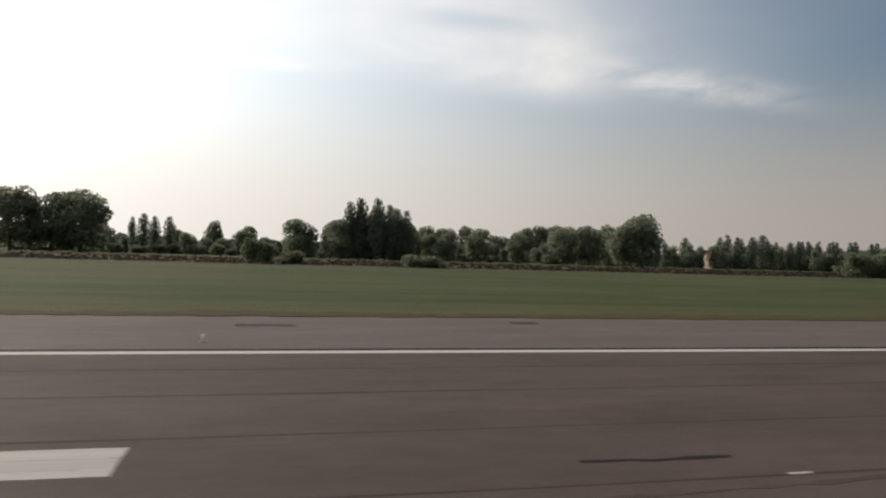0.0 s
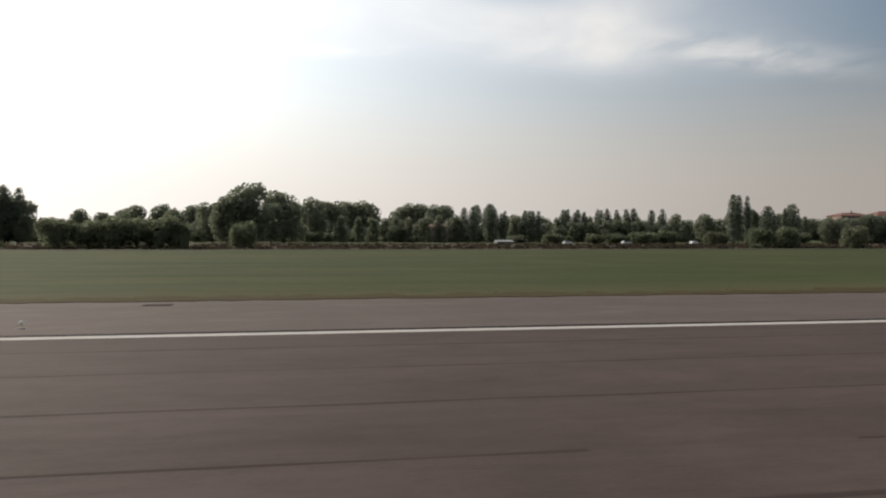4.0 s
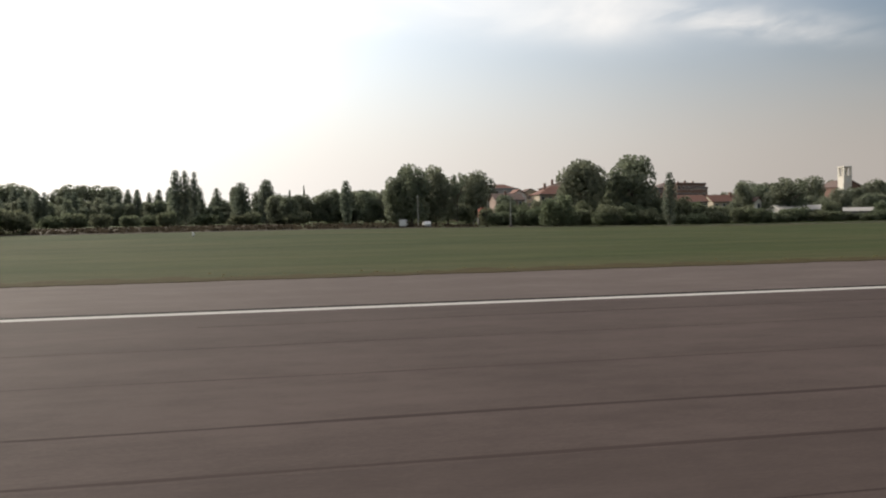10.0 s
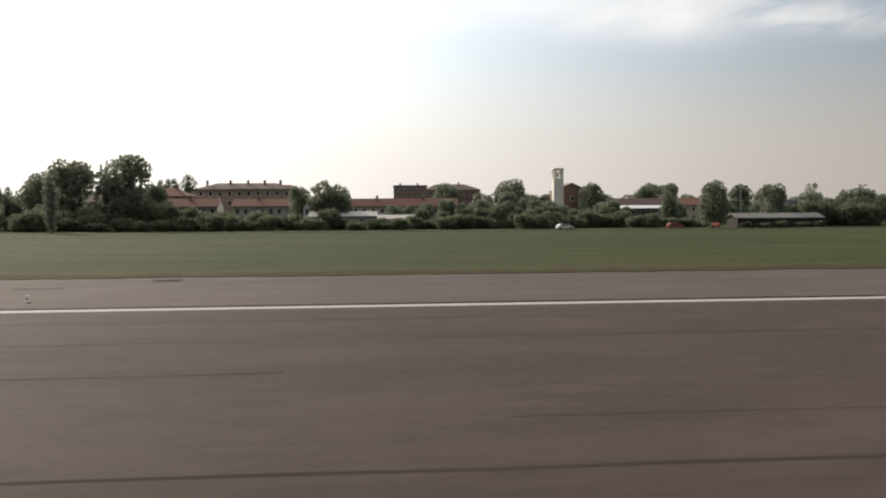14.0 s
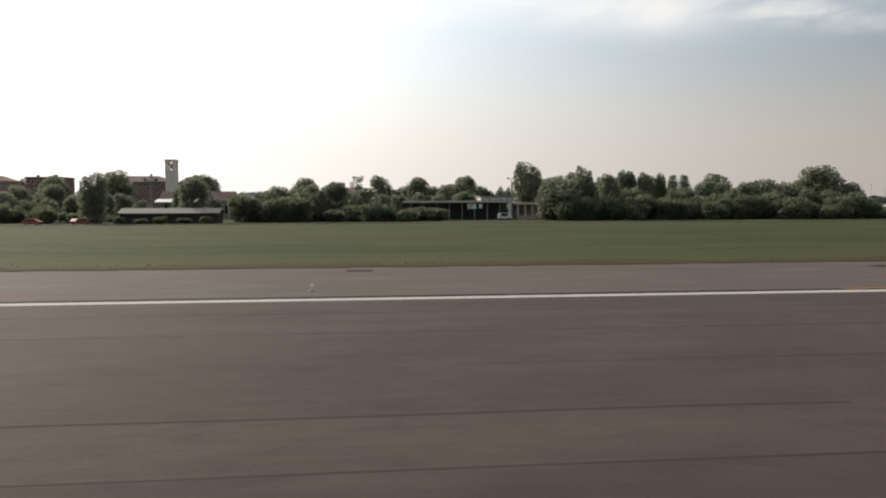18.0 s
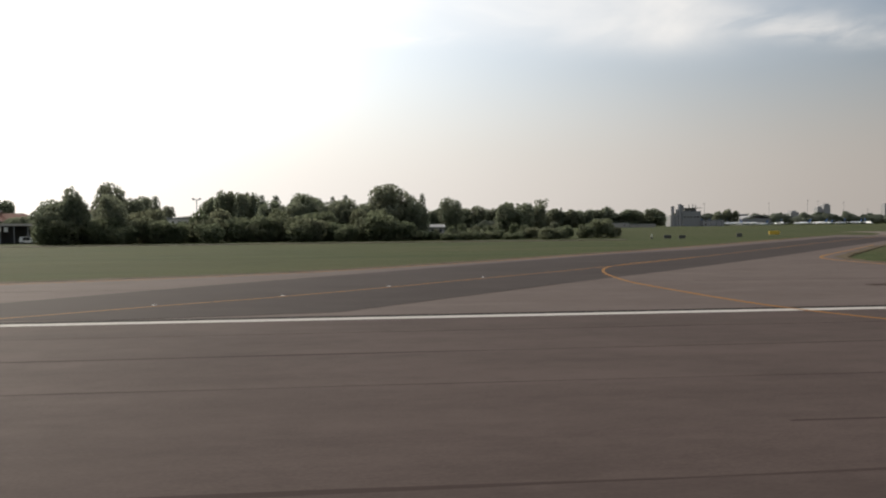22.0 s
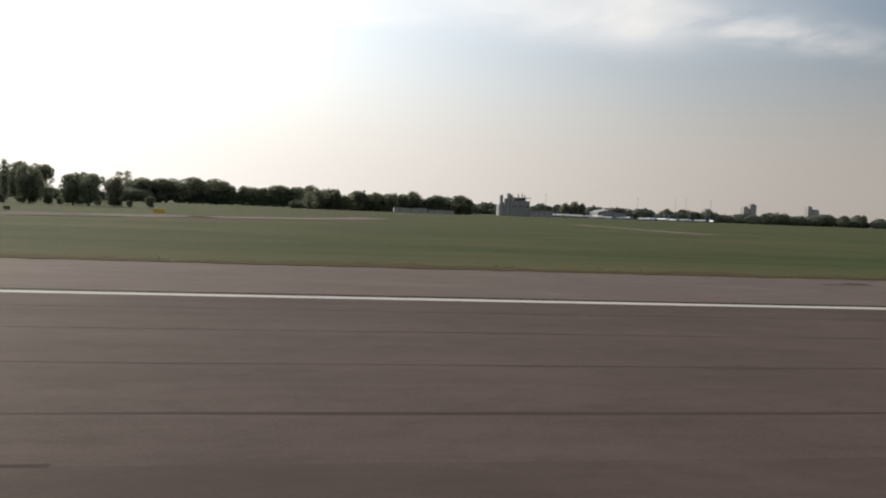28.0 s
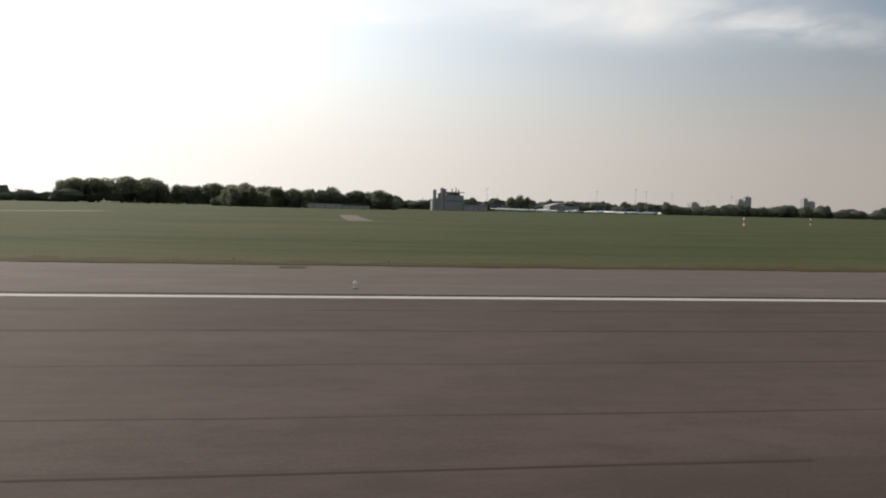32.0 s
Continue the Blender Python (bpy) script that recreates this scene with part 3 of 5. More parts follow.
# old rubber marks
for n, pts in enumerate(([(-246.4, 17.6), (-246.6, 14.4), (-246.3, 12.7), (-245.8, 11.2), (-244.8, 9.8), (-244.0, 8.6)], [(-246.2, 16.4), (-246.0, 13.4), (-245.4, 11.3), (-244.4, 9.5)], [(-244.3, 15.2), (-244.4, 13.1), (-243.9, 11.9), (-243, 10.6), (-242.2, 9.9), (-240.6, 8.9)], [(-243.2, 11.8), (-242, 13.4), (-240.5, 14), (-237.9, 14.2), (-236.4, 14.6), (-232, 15.6)], [(-243.3, 14.6), (-241.4, 16.5), (-237.8, 16.1), (-236.7, 14.3), (-235.7, 12.8), (-234.2, 11.6)], [(305, 15.7), (311.5, 16.3), (317, 16.6)], [(626.5, 7), (627.2, 8.4), (629.1, 10.6), (633, 12.2), (640, 13.4)], [(-570, 10.2), (-564, 10.5), (-556, 10.6)], [(-470, 7.6), (-462, 7.8), (-448, 7.9)])):
    tagged(part("rubber_mark", ribbon(smooth_line(pts, 0.6), 0.17, -0.01, 0.0026 + 0.0003 * n, 0.08, n), RUBBER), "faint curved tyre rubber mark on the asphalt", "tyre mark", "tyre marks")

for pts in ([(-569.2, 12.3), (-567.7, 12.2), (-566, 12.2)], [(370.1, 8.3), (371.2, 8.5), (372.2, 8.7)], [(373.7, 9.1), (375, 9.45), (376.2, 9.7)]):
    tagged(part("rubber_mark", ribbon(smooth_line(pts, 0.4), 0.2, -0.01, 0.0024, 0.06, 3), JOINT), "short dark tyre scuff on the asphalt", "tyre mark", "tyre marks")

# ---- small things beside the runway ----
lamp = thing("runway_light", "small elevated runway edge light with a pale glass head", "runway light", "runway edge lights", (-577.5, 31.2, 0))
part("base_plate", Shape().tube([(0, 0, -0.02), (0, 0, 0.05), (0, 0, 0.07)], [0.24, 0.24, 0.16], 12), METAL_GREY, lamp)
part("stem", Shape().tube([(0, 0, 0.05), (0, 0, 0.24)], [0.05, 0.04], 8), YELLOW_BOARD, lamp)
head = part("lamp_head", Shape().tube([(0, 0, 0.22), (0, 0, 0.27), (0, 0, 0.3)], [0.08, 0.13, 0.12], 12), METAL_WHITE, lamp)
part("glass", Shape().tube([(0, 0, 0.3), (0, 0, 0.38), (0, 0, 0.44), (0, 0, 0.47)], [0.11, 0.12, 0.08, 0.02], 12), LAMP_GLASS, head, smooth=True)
for x in (-518.6, -464.9, -411.6, -357.8, -302, -246.5, -190, -133, -75.5, -18, 39.3, 95.5, 152.9, 207, 261, 312.3, 365.8, 426, 487, 547, 607.3, 667, 727):
    copy_thing(lamp, spot(x, 31.0 if 360 < x < 370 else 31.2, 0, 0, (0.62, 0.62, 0.7)))
lamp.scale = (0.62, 0.62, 0.7)
flush = thing("flush_light", "flush white taxiway light set in the asphalt", "taxiway light", "flush taxiway lights", (351.5, 13.2, 0))
part("rim", Shape().tube([(0, 0, -0.01), (0, 0, 0.025), (0, 0, 0.04)], [0.13, 0.12, 0.09], 12), METAL_GREY, flush)
part("lens", Shape().box(-0.04, 0.04, -0.07, 0.07, 0.03, 0.055, 0.01), LAMP_GLASS, flush)
for x, y in ((336.8, 7.8), (344.8, 10.4), (358.3, 16.4), (364.5, 19.4), (370.6, 22.5), (377.3, 26.2), (384, 30.0), (390.1, 34.5), (395.8, 38.5), (401.7, 43.6), (408.6, 50.2), (-562.5, 8.2), (-560.3, 7.0)):
    copy_thing(flush, spot(x, y))


def pit_cover(x, y):
    """A drain cover: dark recessed grating in a pale frame."""
    d = thing("drain_cover", "rectangular dark drain grating flush with the shoulder", "drain", "drain covers", (x, y, -0.006))
    f = Shape()
    for a in ((-1.3, 1.3, -0.5, -0.42), (-1.3, 1.3, 0.42, 0.5), (-1.3, -1.22, -0.42, 0.42), (1.22, 1.3, -0.42, 0.42)):
        f.box(*a, -0.03, 0.025)
    part("frame", f, RUBBER, d)
    part("pit", Shape().box(-1.22, 1.22, -0.42, 0.42, -0.02, 0.008), RUBBER, d)
    for i in range(10):
        part("grating_bar", Shape().box(-1.15 + i * 0.245, -1.07 + i * 0.245, -0.42, 0.42, 0.0, 0.02), RUBBER, d)
    return d


drain = pit_cover(-404, 41.7)
for x, y in ((-354.5, 41.4), (-243.5, 42.2), (-237.4, 42.6), (41.8, 41.8), (98.6, 41.7), (211.1, 41.2), (263, 41.4), (295.5, 40.2), (315.1, 40), (431.2, 39), (435.9, 40.8), (484.9, 41.3), (605.5, 40.2), (663.4, 41.9), (-560, 40.5)):
    copy_thing(drain, spot(x, y, -0.006, 0, (0.6, 0.9, 1)))
rng = random.Random(11)
for x, y, w, d in ((-409, 37.6, 2.2, 0.7), (607.6, 38.2, 2.6, 0.9), (603.4, 39.6, 1.4, 0.5), (609.8, 36.6, 1.6, 0.45), (-575, 38.5, 3.0, 1.2), (675.6, 43.4, 1.6, 0.5), (-98, 38, 2.0, 0.6), (350, 39.5, 2.4, 0.5), (93, 37.7, 2.4, 0.5), (40, 37.9, 2.6, 0.5)):
    pts = [Vector((x - w / 2 + w * i / 8, y + rng.uniform(-0.1, 0.1))) for i in range(9)]
    tagged(part("tar_patch", ribbon(pts, d, -0.02, 0.002, d * 0.2, int(x)), FRESH), "dark ragged tar patch on the shoulder", "patch", "tar patches")

sign = thing("marker_sign", "yellow marker board standing side-on in the grass", "sign", "", (204.1, 50.2, -0.05))
part("panel", Shape().box(-0.09, 0.09, -0.5, 0.5, 0.22, 1.2, 0.02), YELLOW_BOARD, sign)
part("cap", Shape().box(-0.16, 0.16, -0.56, 0.56, 1.2, 1.27, 0.015), METAL_WHITE, sign, "white cap strip")
for y in (-0.36, 0.36):
    part("leg", Shape().tube([(0, y, 0), (0, y, 0.26)], [0.05, 0.05], 8), DARK_METAL, sign)
for y0, y1 in ((-0.3, -0.16), (-0.05, 0.07), (0.18, 0.32)):
    part("mark", Shape().box(-0.1, -0.088, y0, y1, 0.5, 0.95), BLACK, sign)
part("plinth", Shape().box(-0.35, 0.35, -0.75, 0.75, -0.05, 0.06, 0.02), CONCRETE, sign)
pad = thing("marker_pad", "small pale concrete pad lying in the verge", "pad", "", (202.9, 46.6, -0.02))
part("slab", Shape().box(-0.4, 0.4, -0.25, 0.25, 0, 0.07, 0.02), CONCRETE, pad)
post = thing("marker_post", "yellow marker post on a concrete foot in the grass", "marker post", "", (520.2, 45.9, -0.02))
part("foot", Shape().box(-0.5, 0.5, -0.4, 0.4, -0.02, 0.12, 0.03), CONCRETE, post)
part("body", Shape().tube([(0, 0, 0.1), (0, 0, 0.2), (0, 0, 1.15), (0, 0, 1.25)], [0.2, 0.16, 0.15, 0.09], 12), YELLOW_BOARD, post)
part("band", Shape().tube([(0, 0, 0.85), (0, 0, 0.98)], [0.165, 0.165], 12), METAL_WHITE, post)
for x, y, w, h in ((471.5, 172, 1.8, 0.8), (473.7, 168.4, 1.6, 0.8), (494.5, 181, 1.4, 0.9)):
    b = thing("taxiway_sign", "low dark taxiway sign box seen from behind", "sign", "taxiway signs", (x, y, -0.06))
    part("box", Shape().box(-w / 2, w / 2, -0.15, 0.15, 0.2, 0.2 + h, 0.03), DARK_METAL, b)
    for dx_ in (-w / 3, w / 3):
        part("leg", Shape().tube([(dx_, 0, -0.05), (dx_, 0, 0.22)], [0.05, 0.05], 6), DARK_METAL, b)
b = thing("taxiway_sign", "long low yellow taxiway sign box in the grass", "sign", "taxiway signs", (521.4, 212, -0.06))
part("box", Shape().box(-1.6, 1.6, -0.2, 0.2, 0.2, 1.3, 0.04), YELLOW_BOARD, b)
for dx_ in (-1.1, 1.1):
    part("leg", Shape().tube([(dx_, 0, -0.05), (dx_, 0, 0.25)], [0.06, 0.06], 6), DARK_METAL, b)
first = None
for x, y in ((-113.3, 132.4), (-79.6, 134), (753, 101.3), (469, 176), (-160, 160)):
    if first:
        copy_thing(first, spot(x, y, -0.06 + 0.5 * rise(x), 0, (0.7, 0.7, 0.8)))
        continue
    first = thing("field_marker", "small white field marker with a dark foot", "marker post", "field markers", (x, y, -0.06 + 0.5 * rise(x)))
    part("foot", Shape().box(-0.25, 0.25, -0.25, 0.25, -0.3, 0.6, 0.03), DARK_METAL, first)
    part("cap", Shape().tube([(0, 0, 0.55), (0, 0, 1.2), (0, 0, 1.45)], [0.24, 0.2, 0.08], 10), METAL_WHITE, first)
tagged(part("oil_stain", ribbon([Vector((636.6 + 0.2 * i, 22.6 + 0.05 * (i % 2))) for i in range(6)], 0.5, -0.02, 0.002, 0.08, 4), JOINT), "small dark oily patch on the runway", "patch")
for x, y in ((773.9, 184), (814, 214)):
    p = thing("boundary_post", "thin orange and white banded post in the grass", "marker post", "boundary posts", (x, y, -0.1))
    for i in range(4):
        part("band", Shape().tube([(0, 0, 0.8 * i), (0, 0, 0.8 * i + 0.79)], [0.16, 0.16], 8), (ORANGE, METAL_WHITE)[i % 2], p)

# tufts of longer grass along the verges, and dead stalks past the track
rng = random.Random(3)


def tufts(name, n, place, tall, wide, mat, label):
    s = Shape()
    for _ in range(n):
        x, y, z = place()
        h = tall * rng.uniform(0.5, 1.4)
        for _ in range(3):
            a, w = rng.uniform(0, math.pi), wide * rng.uniform(0.5, 1.3)
            cx, cy = x + rng.uniform(-w, w), y + rng.uniform(-w, w)
            u, v = math.cos(a) * w, math.sin(a) * w
            s.add([(cx - u, cy - v, z - 0.1), (cx + u, cy + v, z - 0.1), (cx + u * 0.6 + rng.uniform(-w, w) * 0.5, cy + v * 0.6, z + h), (cx - u * 0.7, cy - v * 0.7, z + h * 0.8)], [(0, 1, 2, 3)])
    tagged(part(name, s, mat), label, "grass", kind="stuff")


def verge_place():
    while True:
        x, y = rng.uniform(-720, 760), 44.3 + abs(rng.gauss(0, 2.2))
        if not 335 < x < 484:
            return x, y, -0.05


tufts("verge_tufts", 6000, verge_place, 0.035, 0.09, BLADES, "tufts of longer dry grass along the verge")


def stalk_place():
    x = rng.uniform(-820, -15)
    return x, 173 + 130 * rng.random() ** 2, rise(x) - 0.1


tufts("dead_stalks", 5200, stalk_place, 0.55, 0.6, SCRUB, "brown dead stalks and weeds beyond the track")

# ---- trees ----
# Each crown is built once for a tree one unit high and one unit in radius, then set at its true size.


def ico():
    bm = bmesh.new()
    bmesh.ops.create_icosphere(bm, subdivisions=2, radius=1.0)
    v = np.array([p.co for p in bm.verts])
    f = [tuple(q.index for q in p.verts) for p in bm.faces]
    bm.free()
    return v, f


ICO_V, ICO_F = ico()


def crown_mesh(name, lobes, cards, size, seed, mat, core=0.86, squash=0.5, fit=True):
    """Lobes of foliage (centre, radii): a rough mass inside, and many leaf clumps standing off it with gaps."""
    rng = np.random.default_rng(seed)
    verts, faces = [], []
    for c, r in lobes:
        if core <= 0:
            continue
        bumps = 1 + 0.16 * np.sin(ICO_V @ rng.normal(0, 3.5, 3) + rng.uniform(0, 6)) + rng.normal(0, 0.07, len(ICO_V))
        p = np.array(c) + ICO_V * np.array(r) * core * bumps[:, None]
        n = len(verts)
        verts += p.tolist()
        faces += [tuple(i + n for i in f) for f in ICO_F]
    weight = np.array([(r[0] * r[1] + r[0] * r[2] + r[1] * r[2]) for _, r in lobes])
    picks = rng.choice(len(lobes), cards, p=weight / weight.sum())
    for k in picks:
        c, r = (np.array(q) for q in lobes[k])
        d = rng.normal(0, 1, 3)
        d /= np.linalg.norm(d)
        at = c + d * r * rng.uniform(0.8, 1.1)
        a = rng.normal(0, 1, 3)
        a /= np.linalg.norm(a)
        b = np.cross(a, d + rng.normal(0, 0.5, 3))
        b /= np.linalg.norm(b) + 1e-6
        w = size * rng.uniform(0.5, 1.3)
        scale = np.array([1, 1, squash])
        n = len(verts)
        verts += [(at + (a * i + b * j) * w * scale).tolist() for i, j in ((-1, -0.3), (0.2, -0.8), (1, 0.2), (-0.1, 0.8))]
        faces.append(tuple(range(n, n + 4)))
    if fit:
        v = np.array(verts)
        wide = np.quantile(np.hypot(v[:, 0], v[:, 1]), 0.97)
        high = np.quantile(v[:, 2], 0.988)
        verts = (v / (wide, wide, high)).tolist()
    s = Shape()
    s.v, s.f = verts, faces
    return mesh_of(name, s, mat)


def trunk_shape(height, radius, limbs, seed):
    rng, s = random.Random(seed), Shape()
    s.tube([(0, 0, -0.03), (0.01, 0.0, height * 0.35), (-0.02, 0.02, height * 0.75), (0, 0, height)], [radius * 1.25, radius, radius * 0.8, radius * 0.45], 8)
    for i in range(limbs):
        a, z = 2 * math.pi * i / limbs + rng.uniform(-0.4, 0.4), height * rng.uniform(0.45, 0.9)
        reach = rng.uniform(0.35, 0.65)
        x, y = math.cos(a) * reach, math.sin(a) * reach
        s.tube([(0, 0, z), (x * 0.5, y * 0.5, z + 0.08), (x, y, z + rng.uniform(0.14, 0.24))], [radius * 0.5, radius * 0.35, radius * 0.14], 5)
    return s


def lobes_broad(seed):
    rng = random.Random(seed)
    out = [((0, 0, 0.62), (0.72, 0.72, 0.3))]
    for i in range(8):
        a, z = 2.4 * i + rng.uniform(-0.3, 0.3), rng.uniform(0.36, 0.84)
        far = (0.56 if z < 0.7 else 0.36) * rng.uniform(0.75, 1.1)
        r = rng.uniform(0.3, 0.46)
        out.append(((math.cos(a) * far, math.sin(a) * far, min(z, 0.95 - r * 0.36)), (r, r, r * 0.42)))
    for i in range(5):
        a, r = 1.26 * i + rng.uniform(-0.3, 0.3), rng.uniform(0.32, 0.42)
        out.append(((math.cos(a) * 0.42, math.sin(a) * 0.42, rng.uniform(0.2, 0.3)), (r, r, 0.15)))
    return out


def lobes_poplar(seed):
    rng = random.Random(seed)
    out = []
    for i in range(8):
        z = 0.12 + 0.8 * i / 7
        w = (0.66, 0.86, 0.96, 1.0, 0.98, 0.9, 0.76, 0.5)[i] * rng.uniform(0.86, 1.04)
        out.append(((rng.uniform(-0.13, 0.13), rng.uniform(-0.13, 0.13), min(z, 0.96)), (w, w, 0.1 if i < 7 else 0.06)))
    return out


def lobes_mixed(seed):
    rng = random.Random(seed)
    return [((rng.uniform(-0.3, 0.3), rng.uniform(-0.3, 0.3), 0.16 + 0.72 * i / 6), (rng.uniform(0.5, 0.75) * (1.0 if i < 4 else 0.62),) * 2 + (0.15,)) for i in range(7)]


def lobes_conifer(seed):
    return [((0, 0, 0.12 + 0.8 * i / 8), ((1 - i / 9.5) * 0.9, (1 - i / 9.5) * 0.9, 0.07)) for i in range(9)]


def lobes_shrub(seed):
    rng = random.Random(seed)
    out = [((0, 0, 0.4), (0.8, 0.8, 0.45))]
    for i in range(7):
        a, far, r = 2.4 * i, rng.uniform(0.35, 0.68), rng.uniform(0.3, 0.48)
        z = rng.uniform(0.2, 0.74)
        out.append(((math.cos(a) * far, math.sin(a) * far, z), (r, r, min(r * 0.6, 0.96 - z))))
    return out


def lobes_sparse(seed):
    rng = random.Random(seed)
    out = []
    for i in range(13):
        a, far, r = 2.4 * i, rng.uniform(0.2, 0.8), rng.uniform(0.14, 0.3)
        out.append(((math.cos(a) * far, math.sin(a) * far, rng.uniform(0.45, 0.93)), (r, r, r * 0.3)))
    return out


KINDS = {
    "broad": ("broadleaf_tree", lobes_broad, LEAF, 4600, 0.055, 0.46, 0.42, 0.55, 0.055, 5, 4, "broadleaf tree with a full green crown"),
    "poplar": ("poplar_tree", lobes_poplar, LEAF_POPLAR, 2600, 0.09, 0.5, 0.16, 0.6, 0.11, 0, 3, "slender upright poplar with dark green foliage"),
    "mixed": ("hedgerow_tree", lobes_mixed, LEAF, 2600, 0.075, 0.48, 0.3, 0.5, 0.07, 3, 3, "uneven dark green hedgerow tree"),
    "conifer": ("spruce_tree", lobes_conifer, LEAF_PINE, 1300, 0.11, 0.8, 0.2, 0.85, 0.08, 0, 1, "pointed dark green conifer"),
    "shrub": ("shrub", lobes_shrub, LEAF_SHRUB, 2600, 0.066, 0.52, 0.6, 0.3, 0.06, 4, 4, "dense dark green shrub at the field edge"),
    "sparse": ("thin_tree", lobes_sparse, LEAF, 1100, 0.055, 0.0, 0.35, 0.7, 0.04, 7, 2, "thin tree with open, half-bare branches"),
}
MODELS = {}


def model(kind, n):
    """The n-th variant of a kind: its trunk and crown meshes."""
    if (kind, n) not in MODELS:
        name, lobes, leaf, cards, size, core, squash, high, thick, limbs, _, _ = KINDS[kind]
        crown = crown_mesh("crown", lobes(n * 7 + 3), cards, size, n * 13 + 5, leaf, core, squash)
        MODELS[kind, n] = mesh_of("trunk", trunk_shape(high, thick, limbs, n), BARK), crown
    return MODELS[kind, n]


def plant(kind, rows, group, where):
    name, *_, variants, label = KINDS[kind]
    rng = random.Random(len(group) * 31 + len(rows))
    for i, (x, y, h, r) in enumerate(rows):
        root = thing(name, f"{label} {where}", "shrub" if kind == "shrub" else "tree", group, (x, y, rise(x) - 0.1))
        trunk, crown = model(kind, (i * 5 + len(group)) % variants)
        plump = 1.3 if kind == "poplar" else 1.0
        turn = Euler((0, 0, rng.uniform(0, 6.28)))
        for part_name, me in (("trunk", trunk), ("crown", crown)):
            ob = new(part_name, me)
            ob.parent = root
            ob.rotation_euler, ob.scale = turn, (r * plump, r * plump, h + 0.1)


WEST_BROAD = [
    (-704, 419, 32.4, 14.5), (-686, 425, 30.4, 12.7), (-671, 422, 31.7, 15), (-615, 601, 25.5, 7.1), (-589, 599, 22.4, 7.1),
    (-556, 432, 21.3, 11.1), (-538, 429, 20.4, 5.7), (-520, 410, 23.7, 10.2), (-505, 409, 21.9, 9.1), (-496, 403, 17.8, 4.8),
    (-467, 595, 27.4, 9.9), (-444, 600, 27.1, 11.9), (-426, 599, 26.3, 11.5), (-406, 598, 28.3, 10.2), (-377, 601, 21.2, 13.3),
    (-364, 605, 19.4, 7.6), (-402, 404, 20.7, 9.6), (-387, 402, 22.4, 9.8), (-378.5, 354, 27.2, 11.5), (-389, 356, 21.4, 7.3),
    (-369, 369, 19.4, 6.3),
]
WEST_POPLAR = [
    (-671, 476, 24.5, 2.6), (-655, 480, 21.6, 2.2), (-648, 475, 23.7, 3.3), (-643, 485, 22.7, 2.9), (-634, 484, 22.7, 3.3),
    (-530, 405, 31.4, 3.3), (-524, 404, 29.9, 2.6), (-516, 395, 32.7, 4.1), (-509, 395, 30, 3), (-504, 400, 27.7, 3.3),
    (-393, 602, 25.2, 1.8), (-253, 430, 21.5, 3), (-242, 434, 22.9, 4.2), (-234, 435, 17.3, 3.1), (-220, 433, 17.3, 2.3),
    (-215, 439, 19, 3.2), (-210, 436, 19, 2),
]
WEST_MIXED = [
    (-332, 439, 15.6, 4.5), (-322, 436, 14.7, 3.8), (-313, 438, 14.1, 4.6), (-301, 430, 15.2, 4.7), (-292, 430, 14.2, 4),
    (-283, 429, 15, 5.3), (-273, 434, 15.8, 4.6), (-264, 434, 16.3, 4.6), (-225, 438, 15.7, 4.6), (-198, 435, 14.9, 4.9),
    (-260, 436, 14.2, 5.2), (-296, 438, 13.4, 5), (-305, 442, 14.1, 5.7),
]
WEST_SHRUB = [
    (-575, 175, 4.9, 2.3), (-568, 175, 2.2, 1.3), (-539, 169, 2.8, 4.9), (-415, 170, 2, 1.8), (-405, 179, 6.8, 4.2),
    (-399, 181, 6.4, 4.2), (-394, 181, 7, 4.6), (-389, 184, 7.2, 4.6), (-383, 184, 7.5, 4.4), (-379, 183, 6.2, 3),
    (-364, 185, 6.3, 3.4), (-578, 171, 5.5, 2.6), (-569, 175, 3, 2.9),
]
MID_POPLAR_A = [
    (-251, 469, 22, 2.8), (-241, 475, 24.2, 3.1), (-235, 471, 22.8, 2.4), (-229, 475, 21.8, 2.5), (-224, 465, 20, 1.8),
    (-209, 470, 20.8, 2.1), (-204, 468, 20.2, 2.1), (-184, 465, 21, 2.5), (-180, 470, 21.1, 2.2), (-174, 469, 19.7, 2.9),
    (-168, 468, 19.7, 2.3), (-156, 469, 21.3, 2.2), (-150, 472, 22.1, 2.7), (-138, 468, 21.8, 2.7), (-132, 469, 22.6, 2.7),
    (-121, 465, 21.3, 2.7), (-110, 471, 22.1, 2.8), (-124.7, 359, 25.7, 2.7), (-121.0, 360, 25.2, 2.1), (-116.3, 359, 24.7, 1.8),
    (-96, 371, 20.4, 3.7), (-84, 366, 21.2, 3),
]
MID_POPLAR_B = [
    (-13, 495, 20.5, 2.3), (-6, 504, 20.7, 2.3), (1, 504, 20.1, 2.3), (8, 504, 19.4, 2.3), (15, 499, 19.6, 2.3),
    (22, 501, 19.8, 2.9), (-176, 478, 21.7, 2.2), (-170, 475, 21.8, 2.1), (-164, 480, 19.7, 2.1), (-152, 484, 22.3, 2.1),
    (-140, 479, 22.1, 2.1), (-272, 481, 21.2, 3.5), (-83, 370, 21, 2.9), (-86, 370, 19.3, 1.9), (18, 350, 22.5, 3.9),
    (12, 328, 19.2, 2.1), (16, 325, 19.6, 2.1), (19.5, 322, 19.4, 2.3),
]
MID_MIXED = [
    (-214, 478, 17.9, 5.1), (-194, 481, 17, 5.2), (-160, 481, 17.2, 5.3), (-141, 479, 17.4, 5.4), (-124, 482, 16.8, 5.5),
    (-98, 476, 18.9, 7.3),
]
